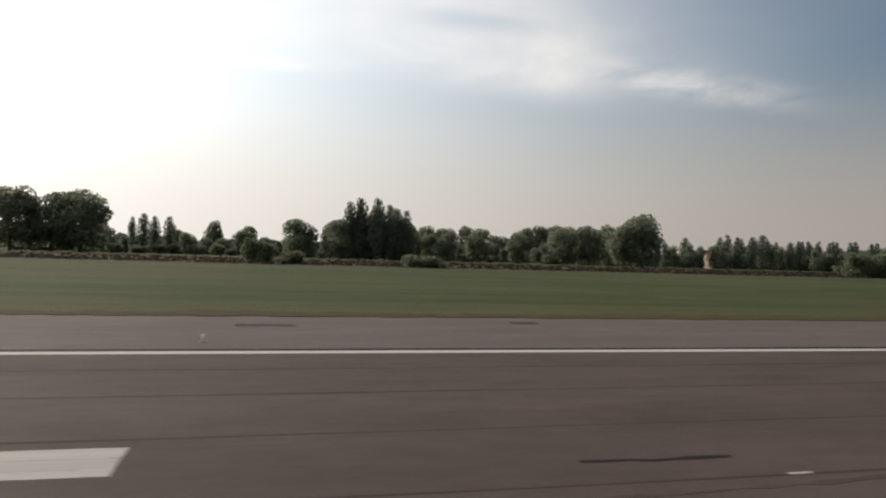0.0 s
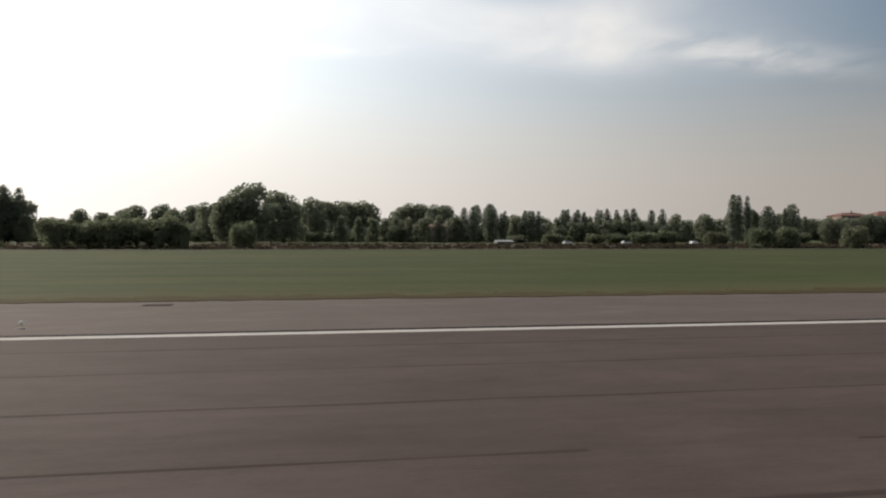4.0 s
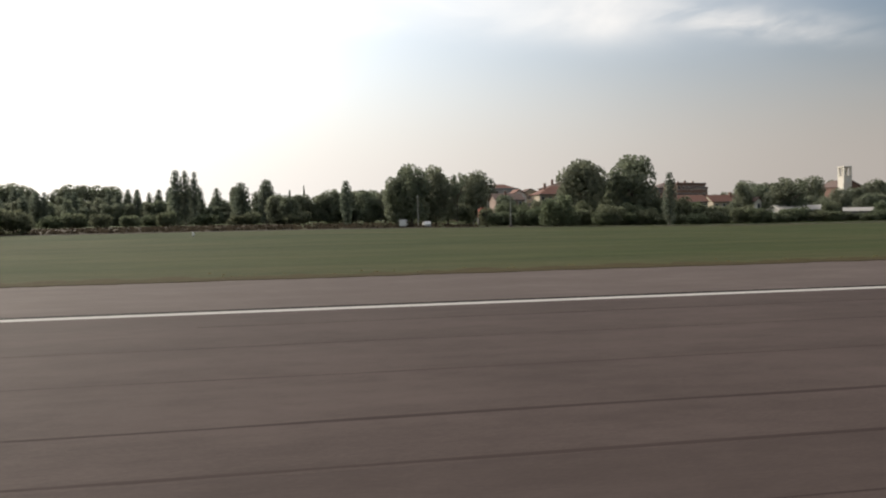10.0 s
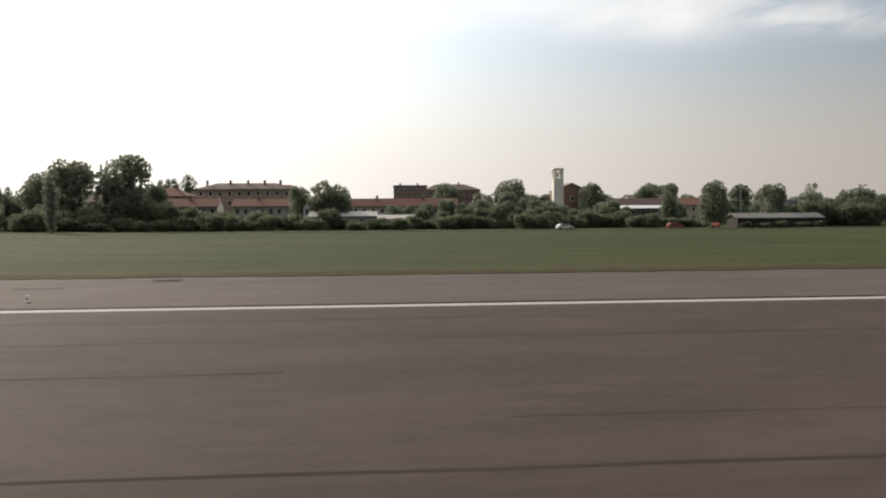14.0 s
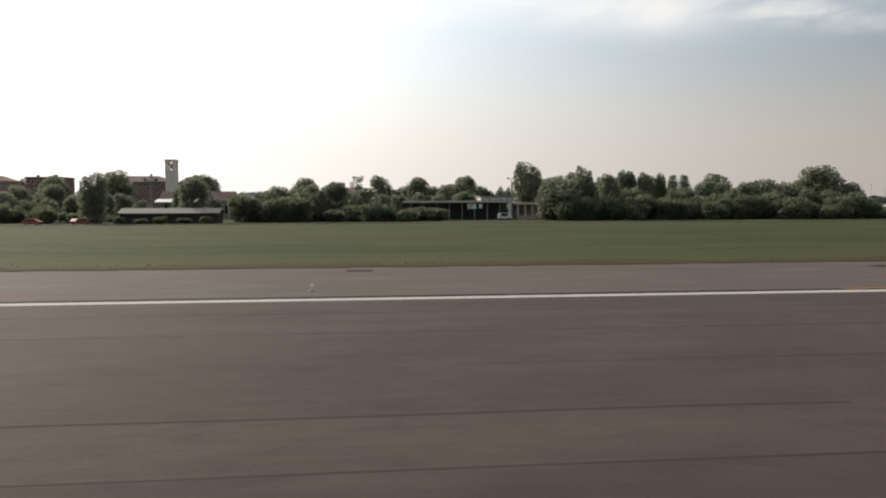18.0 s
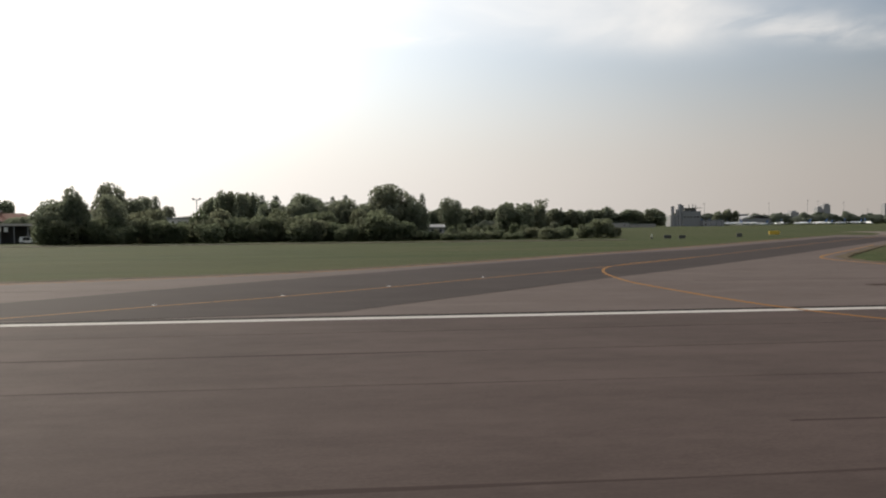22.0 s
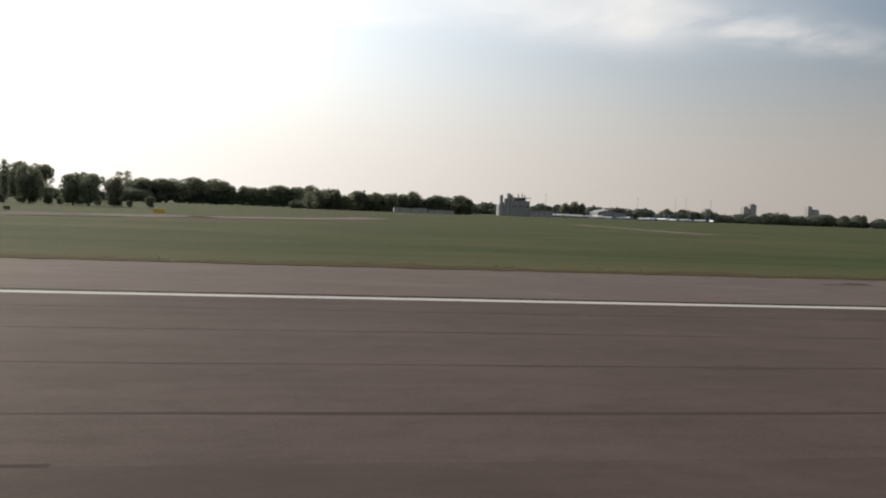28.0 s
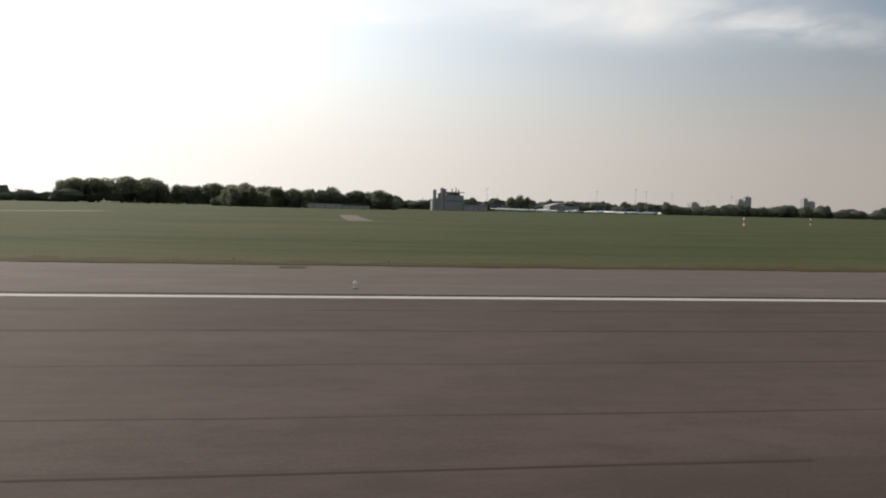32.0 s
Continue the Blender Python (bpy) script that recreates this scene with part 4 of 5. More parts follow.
MID_BROAD = [
    (-128, 382, 15.9, 6.4), (-99, 381, 18.7, 4.6), (-363.8, 385, 25.8, 11.0), (-359.2, 430, 21.5, 7.2), (-348.6, 453, 26.1, 8.8), (-336.9, 556, 29.5, 15.6),
    (-448, 426, 19.8, 8.5), (-425, 420, 18, 6.8), (-46, 522, 19.2, 4.3), (-30, 516, 20.5, 6.8), (-20, 521, 21.2, 6.4),
    (-8, 520, 19.2, 5.6), (2, 524, 21.5, 7.3), (14, 519, 22.3, 6.6), (25, 524, 23, 3.7),
]
MID_TALL = [
    (-305, 649, 33.5, 17), (-260, 652, 32.7, 15.5), (-337, 652, 31.4, 9.6), (-318, 655, 33, 16), (-269, 652, 29.6, 16.7),
    (-237, 651, 31.6, 15.6),
]
MID_SHRUB = [
    (-227, 179, 5.2, 3.4), (-222, 175, 5.5, 3.6), (-218, 178, 4.5, 2.5), (-202, 174, 5.7, 3.5), (-176, 170, 1.2, 1.9),
    (-234, 170, 1.2, 1.9), (-138, 173, 6, 4.7), (-131, 170, 6.7, 5.7), (-125, 174, 5.5, 3.8),
]
MID_CONIFER = [
    (-74, 404, 17, 2.7), (-66, 396, 18.9, 1.8),
]
TOWN_BROAD_A = [
    (-31.6, 202, 16.5, 5.3), (-23.6, 209, 16.8, 4.8), (-35.7, 203, 13.4, 3.7), (-30.8, 214, 14.0, 3.8), (-15.0, 238, 14.9, 5.5), (-3.5, 250, 17.8, 6.3), (22.0, 212, 19.1, 7.3),
    (37.9, 209, 20.5, 8.1), (84.9, 225, 12.3, 3.9), (197.0, 182, 11.8, 3.8), (217.9, 191, 11.4, 4.1), (270, 419, 20.9, 7.0), (198.1, 300, 16.0, 6.2), (32.1, 222, 15.3, 5.0),
    (33, 253, 14.5, 4.4), (-1, 213, 8.8, 3.6), (137, 305, 16.3, 6.3), (163, 298, 17.7, 7.7), (234, 334, 16.5, 5.7), (205, 232, 10.8, 2.8),
]
TOWN_BROAD_B = [
    (94.2, 218, 10.6, 5.6), (97.4, 217, 9.5, 4.6), (286, 346, 17.3, 5.5), (300, 351, 13.8, 4.5), (96, 233, 12.2, 5), (146, 256, 11.1, 4.5), (156, 260, 11.7, 4.1), (162, 264, 9.6, 3.3),
]
TOWN_SPARSE = [
    (-17.6, 206, 14.9, 2.7), (94.8, 214, 14.0, 6.4), (92.4, 215, 12.6, 5.2),
]
TOWN_SLIM = [
    (32.9, 175, 13.3, 1.5), (-48.8, 230, 13.9, 1.7),
]
EAST_POPLAR = [
    (327, 349, 13.1, 1.7), (332, 354, 12.9, 1.8), (340, 346, 14.9, 1.4), (346, 348, 14.9, 1.8), (351, 349, 16.1, 2.4), (357, 348, 14.5, 2.1), (328, 240, 13.8, 1.7),
    (363.6, 230, 13.5, 1.6), (367.9, 231, 13.6, 1.7), (371.2, 352, 17.0, 2.0), (377.3, 352, 17.7, 2.0), (383.7, 352, 18.7, 2.0), (401.8, 352, 16.1, 1.9), (407.8, 352, 18.9, 1.9), (414.8, 352, 18.5, 1.9), (420.6, 352, 18.9, 1.9),
]
EAST_BROAD_A = [
    (368, 217, 11.1, 3.6), (376, 221, 10.7, 4.4), (386, 224, 11, 4.2), (404, 214, 15.3, 7.9),
    (399, 216, 10.9, 5.2), (411, 209, 10.2, 4.5), (336, 299, 14.9, 5.9),
    (346, 295, 17.1, 3.6), (374, 298, 14.9, 4.5),
    (396, 357, 12, 3.9),
]
EAST_BROAD_B = [
    (336.2, 284, 15.0, 5.4), (318.0, 194, 10.8, 7.0), (330.1, 196, 12.0, 3.9), (321.8, 193, 12.4, 4.1), (352.3, 240, 15.2, 2.4), (356.5, 236, 14.4, 3.1), (361.0, 234, 14.0, 1.8), (389.1, 222, 11.7, 6.4), (378.1, 228, 10.9, 4.1), (376.8, 226, 13.7, 5.1), (358.0, 236, 13.3, 5.0), (349.7, 240, 15.1, 3.3),
    (458, 330, 12.6, 4.5), (466, 325, 13.2, 5), (474, 332, 12.4, 3.9), (458, 329, 13.4, 5.6),
]
EAST_SPARSE = [
    (259.5, 240, 13.9, 2.5), (321.8, 193, 14.6, 3.5), (402, 226, 11.5, 3.6), (461.8, 336, 14.4, 5.6), (475.5, 338, 15.8, 4.6), (467.4, 340, 12.9, 3.1),
]
EAST_TALL = [
    (434, 345, 16.3, 6.4),
]
EAST_SHRUB = [
    (463, 198, 5.2, 3.8), (458, 196, 3.8, 3.1), (453, 200, 3.3, 2.5), (467, 200, 2.7, 2.3),
]
FAR_BROAD = [
    (313, 999, 30.4, 19.7), (343, 998, 31.2, 21.1), (373, 993, 33.5, 20.9), (407, 996, 32.2, 20.8), (455, 996, 24.2, 14.8),
    (485, 1002, 28.1, 14.7), (514, 1002, 24.6, 14.8), (550, 776, 19.2, 10.4), (567, 778, 20.9, 5.8), (590, 779, 20.6, 8.2),
    (611, 784, 19.6, 8.2), (626, 776, 19, 7), (649, 785, 21.7, 10.6), (676, 784, 19.2, 11.9), (702, 785, 19.7, 13.2),
    (905, 1055, 20.5, 7.7), (918, 1052, 23.5, 8.6), (928, 1046, 21.5, 5.2),
]
FAR_ROUND = [
    (342.5, 598, 27.1, 10.1), (336.8, 566, 26.9, 9.1), (323.0, 566, 19.7, 6.0),
]
FAR_POPLAR = [
    (596, 778, 21.4, 2.3), (646, 775, 22.7, 2.3), (564, 781, 20.8, 2.3),
]
plant("broad", WEST_BROAD, "western field trees", "beyond the airfield")
plant("poplar", WEST_POPLAR, "western poplars", "in a loose row")
plant("mixed", WEST_MIXED, "western hedgerow", "in a far row")
plant("shrub", WEST_SHRUB, "western shrubs", "beside the perimeter track")
plant("poplar", MID_POPLAR_A + MID_POPLAR_B, "long poplar row", "in a long row")
plant("mixed", MID_MIXED, "trees among the poplars", "between poplars")
plant("broad", MID_BROAD, "middle field trees", "behind the field")
plant("broad", MID_TALL, "far tall trees", "far behind the field")
plant("shrub", MID_SHRUB, "middle shrubs", "beside the perimeter track")
plant("conifer", MID_CONIFER, "conifers", "among broadleaf trees")
plant("broad", TOWN_BROAD_A + TOWN_BROAD_B, "village trees", "among village houses")
plant("sparse", TOWN_SPARSE, "village thin trees", "among village houses")
plant("poplar", TOWN_SLIM, "village cypresses", "among village houses")
plant("poplar", EAST_POPLAR, "eastern poplars", "behind the hedge")
plant("broad", EAST_BROAD_A + EAST_BROAD_B, "eastern trees", "in a thick belt")
plant("sparse", EAST_SPARSE, "eastern thin trees", "above the hedge")
plant("broad", EAST_TALL, "eastern tall trees", "above sheds")
plant("shrub", [(1.6, 172.5, 7.2, 4.3), (96.3, 196, 5.6, 3.0), (204, 178.6, 1.5, 1.6), (209, 178.4, 1.2, 1.9), (213.5, 178.7, 1.7, 1.8), (219, 178.4, 1.3, 2.0), (224, 178.6, 1.6, 1.7), (45, 205, 7.8, 4.4), (50.5, 204, 7.6, 4.2), (56, 206, 6.2, 3.8), (61, 204, 5.2, 3.4), (66, 205, 5.0, 3.6), (75, 207, 5.0, 3.6)], "round village shrubs", "before the village houses")
plant("shrub", EAST_SHRUB, "eastern shrubs", "at the hedge end")
plant("broad", FAR_BROAD, "far woodland trees", "across the airfield")
plant("broad", FAR_ROUND, "far round trees", "far behind the cypresses")
plant("poplar", FAR_POPLAR, "far poplars", "across the airfield")

# the hedge belt between the field and the village
rng = random.Random(21)
belt, x = [], -8.0
HEDGE = ((36, 4.6), (90, 3.3), (120, 2.9), (186, 3.6), (200, 2.2), (230, 0.0), (250, 6.0), (284, 3.8), (312, 0.0), (408, 5.2), (453, 2.3))
while x < 452:
    tall = next(h for end, h in HEDGE if x < end)
    h = tall * rng.uniform(0.65, 1.35)
    if tall:
        belt.append((x, rng.uniform(188, 200), h, max(3.0, h * 0.7) * rng.uniform(0.9, 1.15)))
    x += rng.uniform(2.4, 3.8)
plant("shrub", belt, "hedge belt", "in the hedge belt")
# low trees filling the ground behind the western field
fill = []
for i in range(70):
    x = -760 + 11 * i + rng.uniform(-4, 4)
    fill.append((x, rng.uniform(330, 360) if x > -250 else rng.uniform(440, 480), rng.uniform(3.5, 6.5), rng.uniform(4, 7)))
plant("shrub", fill, "field hedgerow", "in a low hedgerow")
fill = []
for i in range(18):
    fill.append((-30 + 20 * i + rng.uniform(-6, 6), rng.uniform(395, 440), rng.uniform(8, 13), rng.uniform(5, 8)))
plant("broad", fill, "trees behind the village", "behind the houses")


def far_wood(name, x0, x1, y, low, high, wide, label, seed):
    rng, lobes, x = np.random.default_rng(seed), [], x0
    while x < x1:
        h, w = rng.uniform(low, high), wide * rng.uniform(0.7, 1.4)
        lobes.append(((x, y + rng.uniform(-20, 20), h * 0.45), (w, w, h * 0.55)))
        x += w * 0.85
    ob = new(name, crown_mesh(name, lobes, len(lobes) * 26, wide * 0.16, seed, LEAF_POPLAR, 0.9, 0.7, False))
    tagged(ob, label, "woodland", kind="stuff")


far_wood("far_wood", -2600, 330, 1000, 11, 22, 13, "hazy far woodland along the horizon", 1)
far_wood("far_wood", 520, 725, 830, 9, 15, 9, "far woodland edge across the airfield", 2)
far_wood("far_wood", 780, 3900, 1500, 13, 23, 16, "low far woodland along the horizon", 3)
far_wood("far_wood", 300, 2400, 1250, 12, 24, 13, "low far tree line behind the airfield", 4)


def belt_of(kind, x0, x1, y0, y1, low, high, step, group, where, seed):
    """A loose continuous belt of trees of one kind."""
    rng, rows, x = random.Random(seed), [], x0
    while x < x1:
        h = rng.uniform(low, high)
        rows.append((x, rng.uniform(y0, y1), h, h * rng.uniform(0.36, 0.5)))
        x += step * rng.uniform(0.7, 1.3)
    plant(kind, rows, group, where)


belt_of("broad", -800, -30, 470, 540, 10, 16, 12, "back row trees", "in a back row", 31)
belt_of("mixed", -260, -40, 484, 500, 12, 17, 8, "poplar row filler", "behind the poplars", 32)
belt_of("broad", 300, 560, 985, 1010, 23, 30, 15, "far belt", "across the airfield", 33)
belt_of("broad", 540, 715, 780, 800, 15, 20, 9, "far belt", "across the airfield", 34)
for x0, x1, low, high in ((-15, 36, 4, 7), (122, 180, 4, 6.5), (228, 250, 5, 8), (318, 402, 4, 9)):
    belt_of("shrub", x0, x1, 201, 208, low, high, 5, "back of the hedge", "in the hedge belt", 35)
plant("broad", [(315.4, 236, 17.4, 5.2), (315.3, 198, 11.0, 5.1), (314.3, 199, 8.5, 4.0)], "trees beside the pavilion", "beside the pavilion")
belt_of("broad", -533, -498, 404, 410, 20, 23, 7, "western poplar clump", "among poplars", 36)
plant("poplar", [(-505.0, 404, 28.6, 3.9), (-497.8, 404, 27.4, 3.3), (-514.7, 404, 30.4, 4.1), (-524.3, 404, 33.1, 4.4)], "western clump poplars", "in a dense clump")
plant("broad", [(-484, 455, 18.5, 7), (-472, 458, 17, 6), (-461, 455, 18.5, 6.5)], "trees past the poplars", "beyond the fields")
far_wood("field_wood", -860, -30, 560, 9, 15, 8, "continuous dark wood behind the field trees", 6)
belt_of("broad", -18, 68, 392, 415, 9, 14, 7, "trees before the flats", "before the flats", 41)
belt_of("shrub", 410, 456, 236, 262, 2.5, 4.5, 5, "yard shrubs", "behind the low hedge", 43)
belt_of("broad", -78, 4, 338, 352, 12.5, 15.5, 7, "belt before the flats", "in a dense belt", 45)
plant("broad", [(29, 345, 11.5, 4.0), (35, 347, 12, 4.4), (42, 349, 12.5, 4.4)], "trees behind the gabled house", "behind a gabled house")
belt_of("mixed", -262, -80, 450, 462, 10, 14.5, 7, "poplar row undergrowth", "below the poplars", 46)

for x0, x1, y0, y1, low, high in ((114, 166, 216, 232, 5, 8.5), (130, 178, 268, 284, 6, 9), (168, 196, 216, 250, 5, 8), (212, 300, 236, 262, 6, 9), (238, 264, 203, 212, 8, 10.6), (400, 486, 334, 350, 3, 5)):
    belt_of("broad", x0, x1, y0, y1, low, high, 5.5, "village greenery", "between village houses", 50)

# ---- buildings ----


def window(parent, x, y, z, w, h, shutter=None):
    """A framed pane standing in its wall, seen from the runway side."""
    pane = part("window", Shape().box(x - w / 2, x + w / 2, y - 0.03, y + 0.1, z, z + h), GLASS, parent)
    f = Shape()
    for a in ((x - w / 2 - 0.12, x + w / 2 + 0.12, z - 0.16, z), (x - w / 2 - 0.12, x + w / 2 + 0.12, z + h, z + h + 0.12), (x - w / 2 - 0.12, x - w / 2, z, z + h), (x + w / 2, x + w / 2 + 0.12, z, z + h)):
        f.box(a[0], a[1], y - 0.09, y + 0.05, a[2], a[3])
    part("frame", f, PLASTER_WHITE, pane)
    if shutter:
        for side in (-1, 1):
            part("shutter", Shape().box(x + side * (w / 2 + 0.4) - 0.26, x + side * (w / 2 + 0.4) + 0.26, y - 0.1, y + 0.02, z, z + h), shutter, pane)


def house(label, x0, x1, y0, deep, eave, ridge, wall, roof, form="hip", storeys=2, cols=4, chimneys=1, base=0.0, shutter=None, name="house", category="house"):
    h = thing(name, label, category, "village buildings")
    y1 = y0 + deep
    walls = Shape().box(x0, x1, y0, y1, -0.3, eave)
    if form == "front":
        m = (x0 + x1) / 2
        walls.add([(x0, y0, eave), (x1, y0, eave), (m, y0, ridge - 0.3), (x0, y1, eave), (x1, y1, eave), (m, y1, ridge - 0.3)], [(0, 1, 2), (5, 4, 3)])
    elif form == "side":
        m = (y0 + y1) / 2
        walls.add([(x0, y0, eave), (x0, y1, eave), (x0, m, ridge - 0.3), (x1, y0, eave), (x1, y1, eave), (x1, m, ridge - 0.3)], [(2, 1, 0), (3, 4, 5)])
    part("wall", walls, wall, h)
    r = Shape()
    if form == "hip":
        r.hip(x0, x1, y0, y1, eave + 0.2, ridge)
    elif form == "side":
        r.gable(x0, x1, y0, y1, eave + 0.1, ridge, "x")
    elif form == "front":
        r.gable(x0, x1, y0, y1, eave + 0.1, ridge, "y")
    else:
        r.box(x0 - 0.3, x1 + 0.3, y0 - 0.3, y1 + 0.3, eave + 0.003, ridge, 0.1)
    top = part("roof", r, roof, h)
    if form in ("hip", "side"):
        part("gutter", Shape().tube([(x0 - 0.5, y0 - 0.7, eave + 0.02), (x1 + 0.5, y0 - 0.7, eave + 0.02)], [0.1, 0.1], 6), DARK_METAL, top)
    rng = random.Random(int(x0 * 10))
    for i in range(chimneys):
        cx = x0 + (x1 - x0) * (i + 0.6 + rng.uniform(-0.2, 0.2)) / (chimneys + 0.2)
        cy = (y0 + y1) / 2 - deep * 0.12
        ch = part("chimney", Shape().box(cx - 0.4, cx + 0.4, cy - 0.4, cy + 0.4, eave + 0.3, ridge + 0.9), BRICK, top)
        part("cap", Shape().box(cx - 0.55, cx + 0.55, cy - 0.55, cy + 0.55, ridge + 0.9, ridge + 1.1, 0.04), STONE, ch)
    tall = eave / storeys
    for j in range(storeys):
        for i in range(cols):
            x = x0 + (x1 - x0) * (i + 0.5) / cols
            window(h, x, y0, j * tall + tall * 0.3, min(1.3, (x1 - x0) / cols * 0.45), tall * 0.48, shutter)
    return h


house("long brown-roofed apartment block with several chimneys", 37, 74, 290, 14, 14.4, 17.2, PLASTER_PINK, ROOF_BROWN, "hip", 4, 10, 5, name="apartment_building", category="building")
h = house("long low house with a red tiled roof and white gable end", 40, 56.2, 240, 9, 7.0, 9.8, PLASTER_PINK, ROOF_RED, "side", 2, 6, 1)
part("gable_end", Shape().add([(x, y, z) for x in (56.203, 56.5) for y, z in ((240, -0.3), (249, -0.3), (249, 7.0), (244.5, 9.9), (240, 7.0))], [(5, 6, 7, 8, 9), (4, 3, 2, 1, 0), (0, 1, 6, 5), (1, 2, 7, 6), (2, 3, 8, 7), (3, 4, 9, 8), (4, 0, 5, 9)]), PLASTER_WHITE, h, "white rendered gable end")
house("long cream house with a red tiled roof", 61.5, 80.5, 240, 9, 7.0, 9.6, PLASTER_CREAM, ROOF_RED, "side", 2, 7, 1)
house("narrow white gabled outbuilding among trees", 86.5, 88.5, 220, 6, 6.6, 8.1, PLASTER_WHITE, ROOF_BROWN, "front", 2, 1, 0, name="outbuilding", category="outbuilding")
house("long terraced house with a red tiled roof", 98.5, 138, 268, 9, 7.2, 10.2, PLASTER_CREAM, ROOF_RED, "side", 2, 12, 2)
house("flat-roofed brick apartment block", 115, 130, 330, 14, 16.7, 17.5, BRICK, ROOF_BROWN, "flat", 5, 7, 2, name="apartment_building", category="building")
house("tall brick apartment block with a pitched roof", 131, 161.5, 384, 15, 17.0, 20.4, BRICK, ROOF_BROWN, "hip", 5, 11, 1, name="apartment_building", category="building")
house("long low shed with a pale sheet roof", 89.4, 108.4, 211, 7, 3.5, 5.1, PLASTER_GREY, PALE_SHEET, "side", 1, 7, 0, name="shed", category="shed")
house("low shed with a weathered pale roof", 109.4, 122.5, 208, 6, 2.7, 4.0, PLASTER_GREY, PALE_SHEET, "side", 1, 4, 0, name="shed", category="shed")
h = house("village hall with a brown roof and white eaves", 193.2, 217, 251, 10, 6.0, 9.4, PLASTER_GREY, ROOF_BROWN, "side", 1, 6, 0)
part("canopy", Shape().add([(x, y, z) for x in (192.6, 209.2) for y, z in ((246.6, 5.6), (249.9, 6.6), (249.9, 6.75), (246.6, 5.75))], [(3, 2, 1, 0), (4, 5, 6, 7), (0, 1, 5, 4), (1, 2, 6, 5), (2, 3, 7, 6), (3, 0, 4, 7)]), METAL_WHITE, h, "sloping white canopy along the front")
house("long low dark boarded shed with a brownish sheet roof", 203.2, 226.4, 181, 6, 2.4, 3.75, DARK_TIMBER, OLD_SHEET, "side", 1, 0, 0, name="shed", category="shed")
house("plain pale grey flat-roofed building", 242, 254.6, 230, 9, 7.3, 8.0, PLASTER_GREY, METAL_GREY, "flat", 2, 5, 0)
house("narrow white house with a pointed gable", 17.4, 23.0, 275, 9, 11.2, 13.7, PLASTER_WHITE, ROOF_RED, "front", 3, 2, 0)
house("large village house with a red-brown roof", 24.5, 41, 262, 12, 11.0, 14.4, PLASTER_CREAM, ROOF_RED, "hip", 3, 6, 2)
house("village house with a brown tiled roof", 6, 16.5, 256, 10, 9.0, 11.6, PLASTER_PINK, ROOF_BROWN, "side", 3, 4, 1)
house("pink apartment block with a red hipped roof", -3, 20, 430, 14, 19.0, 21.4, PLASTER_PINK, ROOF_RED, "hip", 6, 6, 1, name="apartment_building", category="building")
h = house("long pink apartment block under repair, red hipped roof", 24, 62, 430, 14, 19.0, 22.4, PLASTER_PINK, ROOF_RED, "hip", 6, 10, 2, name="apartment_building", category="building")
scaf = thing("scaffolding", "scaffolding wrapped in green netting before an apartment block", "scaffolding")
for i in range(6):
    part("net_panel", Shape().box(40 + i * 3.1, 42.95 + i * 3.1, 424 + 0.1 * (i % 2), 424.15 + 0.1 * (i % 2), 9, 18.2), SCAFFOLD_NET, scaf)
for i in range(7):
    part("pole", Shape().tube([(39.9 + i * 3.1, 424.6, -0.3), (39.9 + i * 3.1, 424.6, 18.6)], [0.09, 0.09], 6), METAL_GREY, scaf)
house("cream house with a gabled front and shuttered windows", 28.5, 37.5, 303, 9, 12.4, 14.9, PLASTER_CREAM, ROOF_BROWN, "front", 4, 3, 0, shutter=ROOF_BROWN)
house("plain grey flat-roofed block behind the village", 28.6, 41.8, 356, 13, 16.4, 17.1, PLASTER_GREY, METAL_GREY, "flat", 4, 3, 0, name="apartment_building", category="building")
house("shed with a grey sheet roof among trees", 411, 427, 300, 10, 3.2, 4.4, PLASTER_GREY, METAL_GREY, "side", 1, 5, 0, name="shed", category="shed")
h = house("grey works building with a round turret", 240, 260, 374, 12, 11.7, 14.0, PLASTER_GREY, ROOF_BROWN, "side", 3, 6, 0, name="works_building", category="building")
part("turret", Shape().tube([(248.5, 378, 11.8), (248.5, 378, 15.8), (248.5, 378, 16.0), (248.5, 378, 16.6)], [2.2, 2.2, 2.6, 1.2], 14), PLASTER_GREY, h)
house("pale flat-roofed industrial building", 310, 325, 302, 14, 7.6, 8.2, PLASTER_WHITE, METAL_GREY, "flat", 2, 6, 0, name="works_building", category="building")
house("long pale flat-roofed industrial building", 200.5, 238, 380, 16, 10.7, 11.3, PLASTER_WHITE, METAL_GREY, "flat", 2, 12, 0, name="works_building", category="building")
house("distant pink house beyond the fields", -281, -268, 434, 10, 10.6, 12.8, PLASTER_PINK, ROOF_RED, "hip", 3, 4, 1)
house("low pale shed beyond the fields", -268, -261, 310, 6, 2.2, 3.0, PLASTER_GREY, METAL_GREY, "side", 1, 2, 0, name="shed", category="shed")

# church
church = thing("church", "brick church with a broad gabled front behind its tower", "church")
part("nave_wall", Shape().box(185.2, 198.6, 308, 321, -0.3, 13.9).add([(185.2, 308, 13.9), (198.6, 308, 13.9), (191.9, 308, 17.1), (185.2, 321, 13.9), (198.6, 321, 13.9), (191.9, 321, 17.1)], [(0, 1, 2), (5, 4, 3)]), BRICK, church)
part("nave_roof", Shape().gable(185.2, 198.6, 308, 321, 14.0, 17.4, "y", 0.5, 0.35), ROOF_BROWN, church)
part("porch", Shape().box(179.6, 186.6, 304.2, 307.9, -0.3, 7.0, 0.05), STONE, church, "low pale porch")
window(church, 192, 308, 9.4, 1.4, 2.4)
for x in (188.6, 195.4):
    window(church, x, 308, 4.5, 0.9, 2.6)
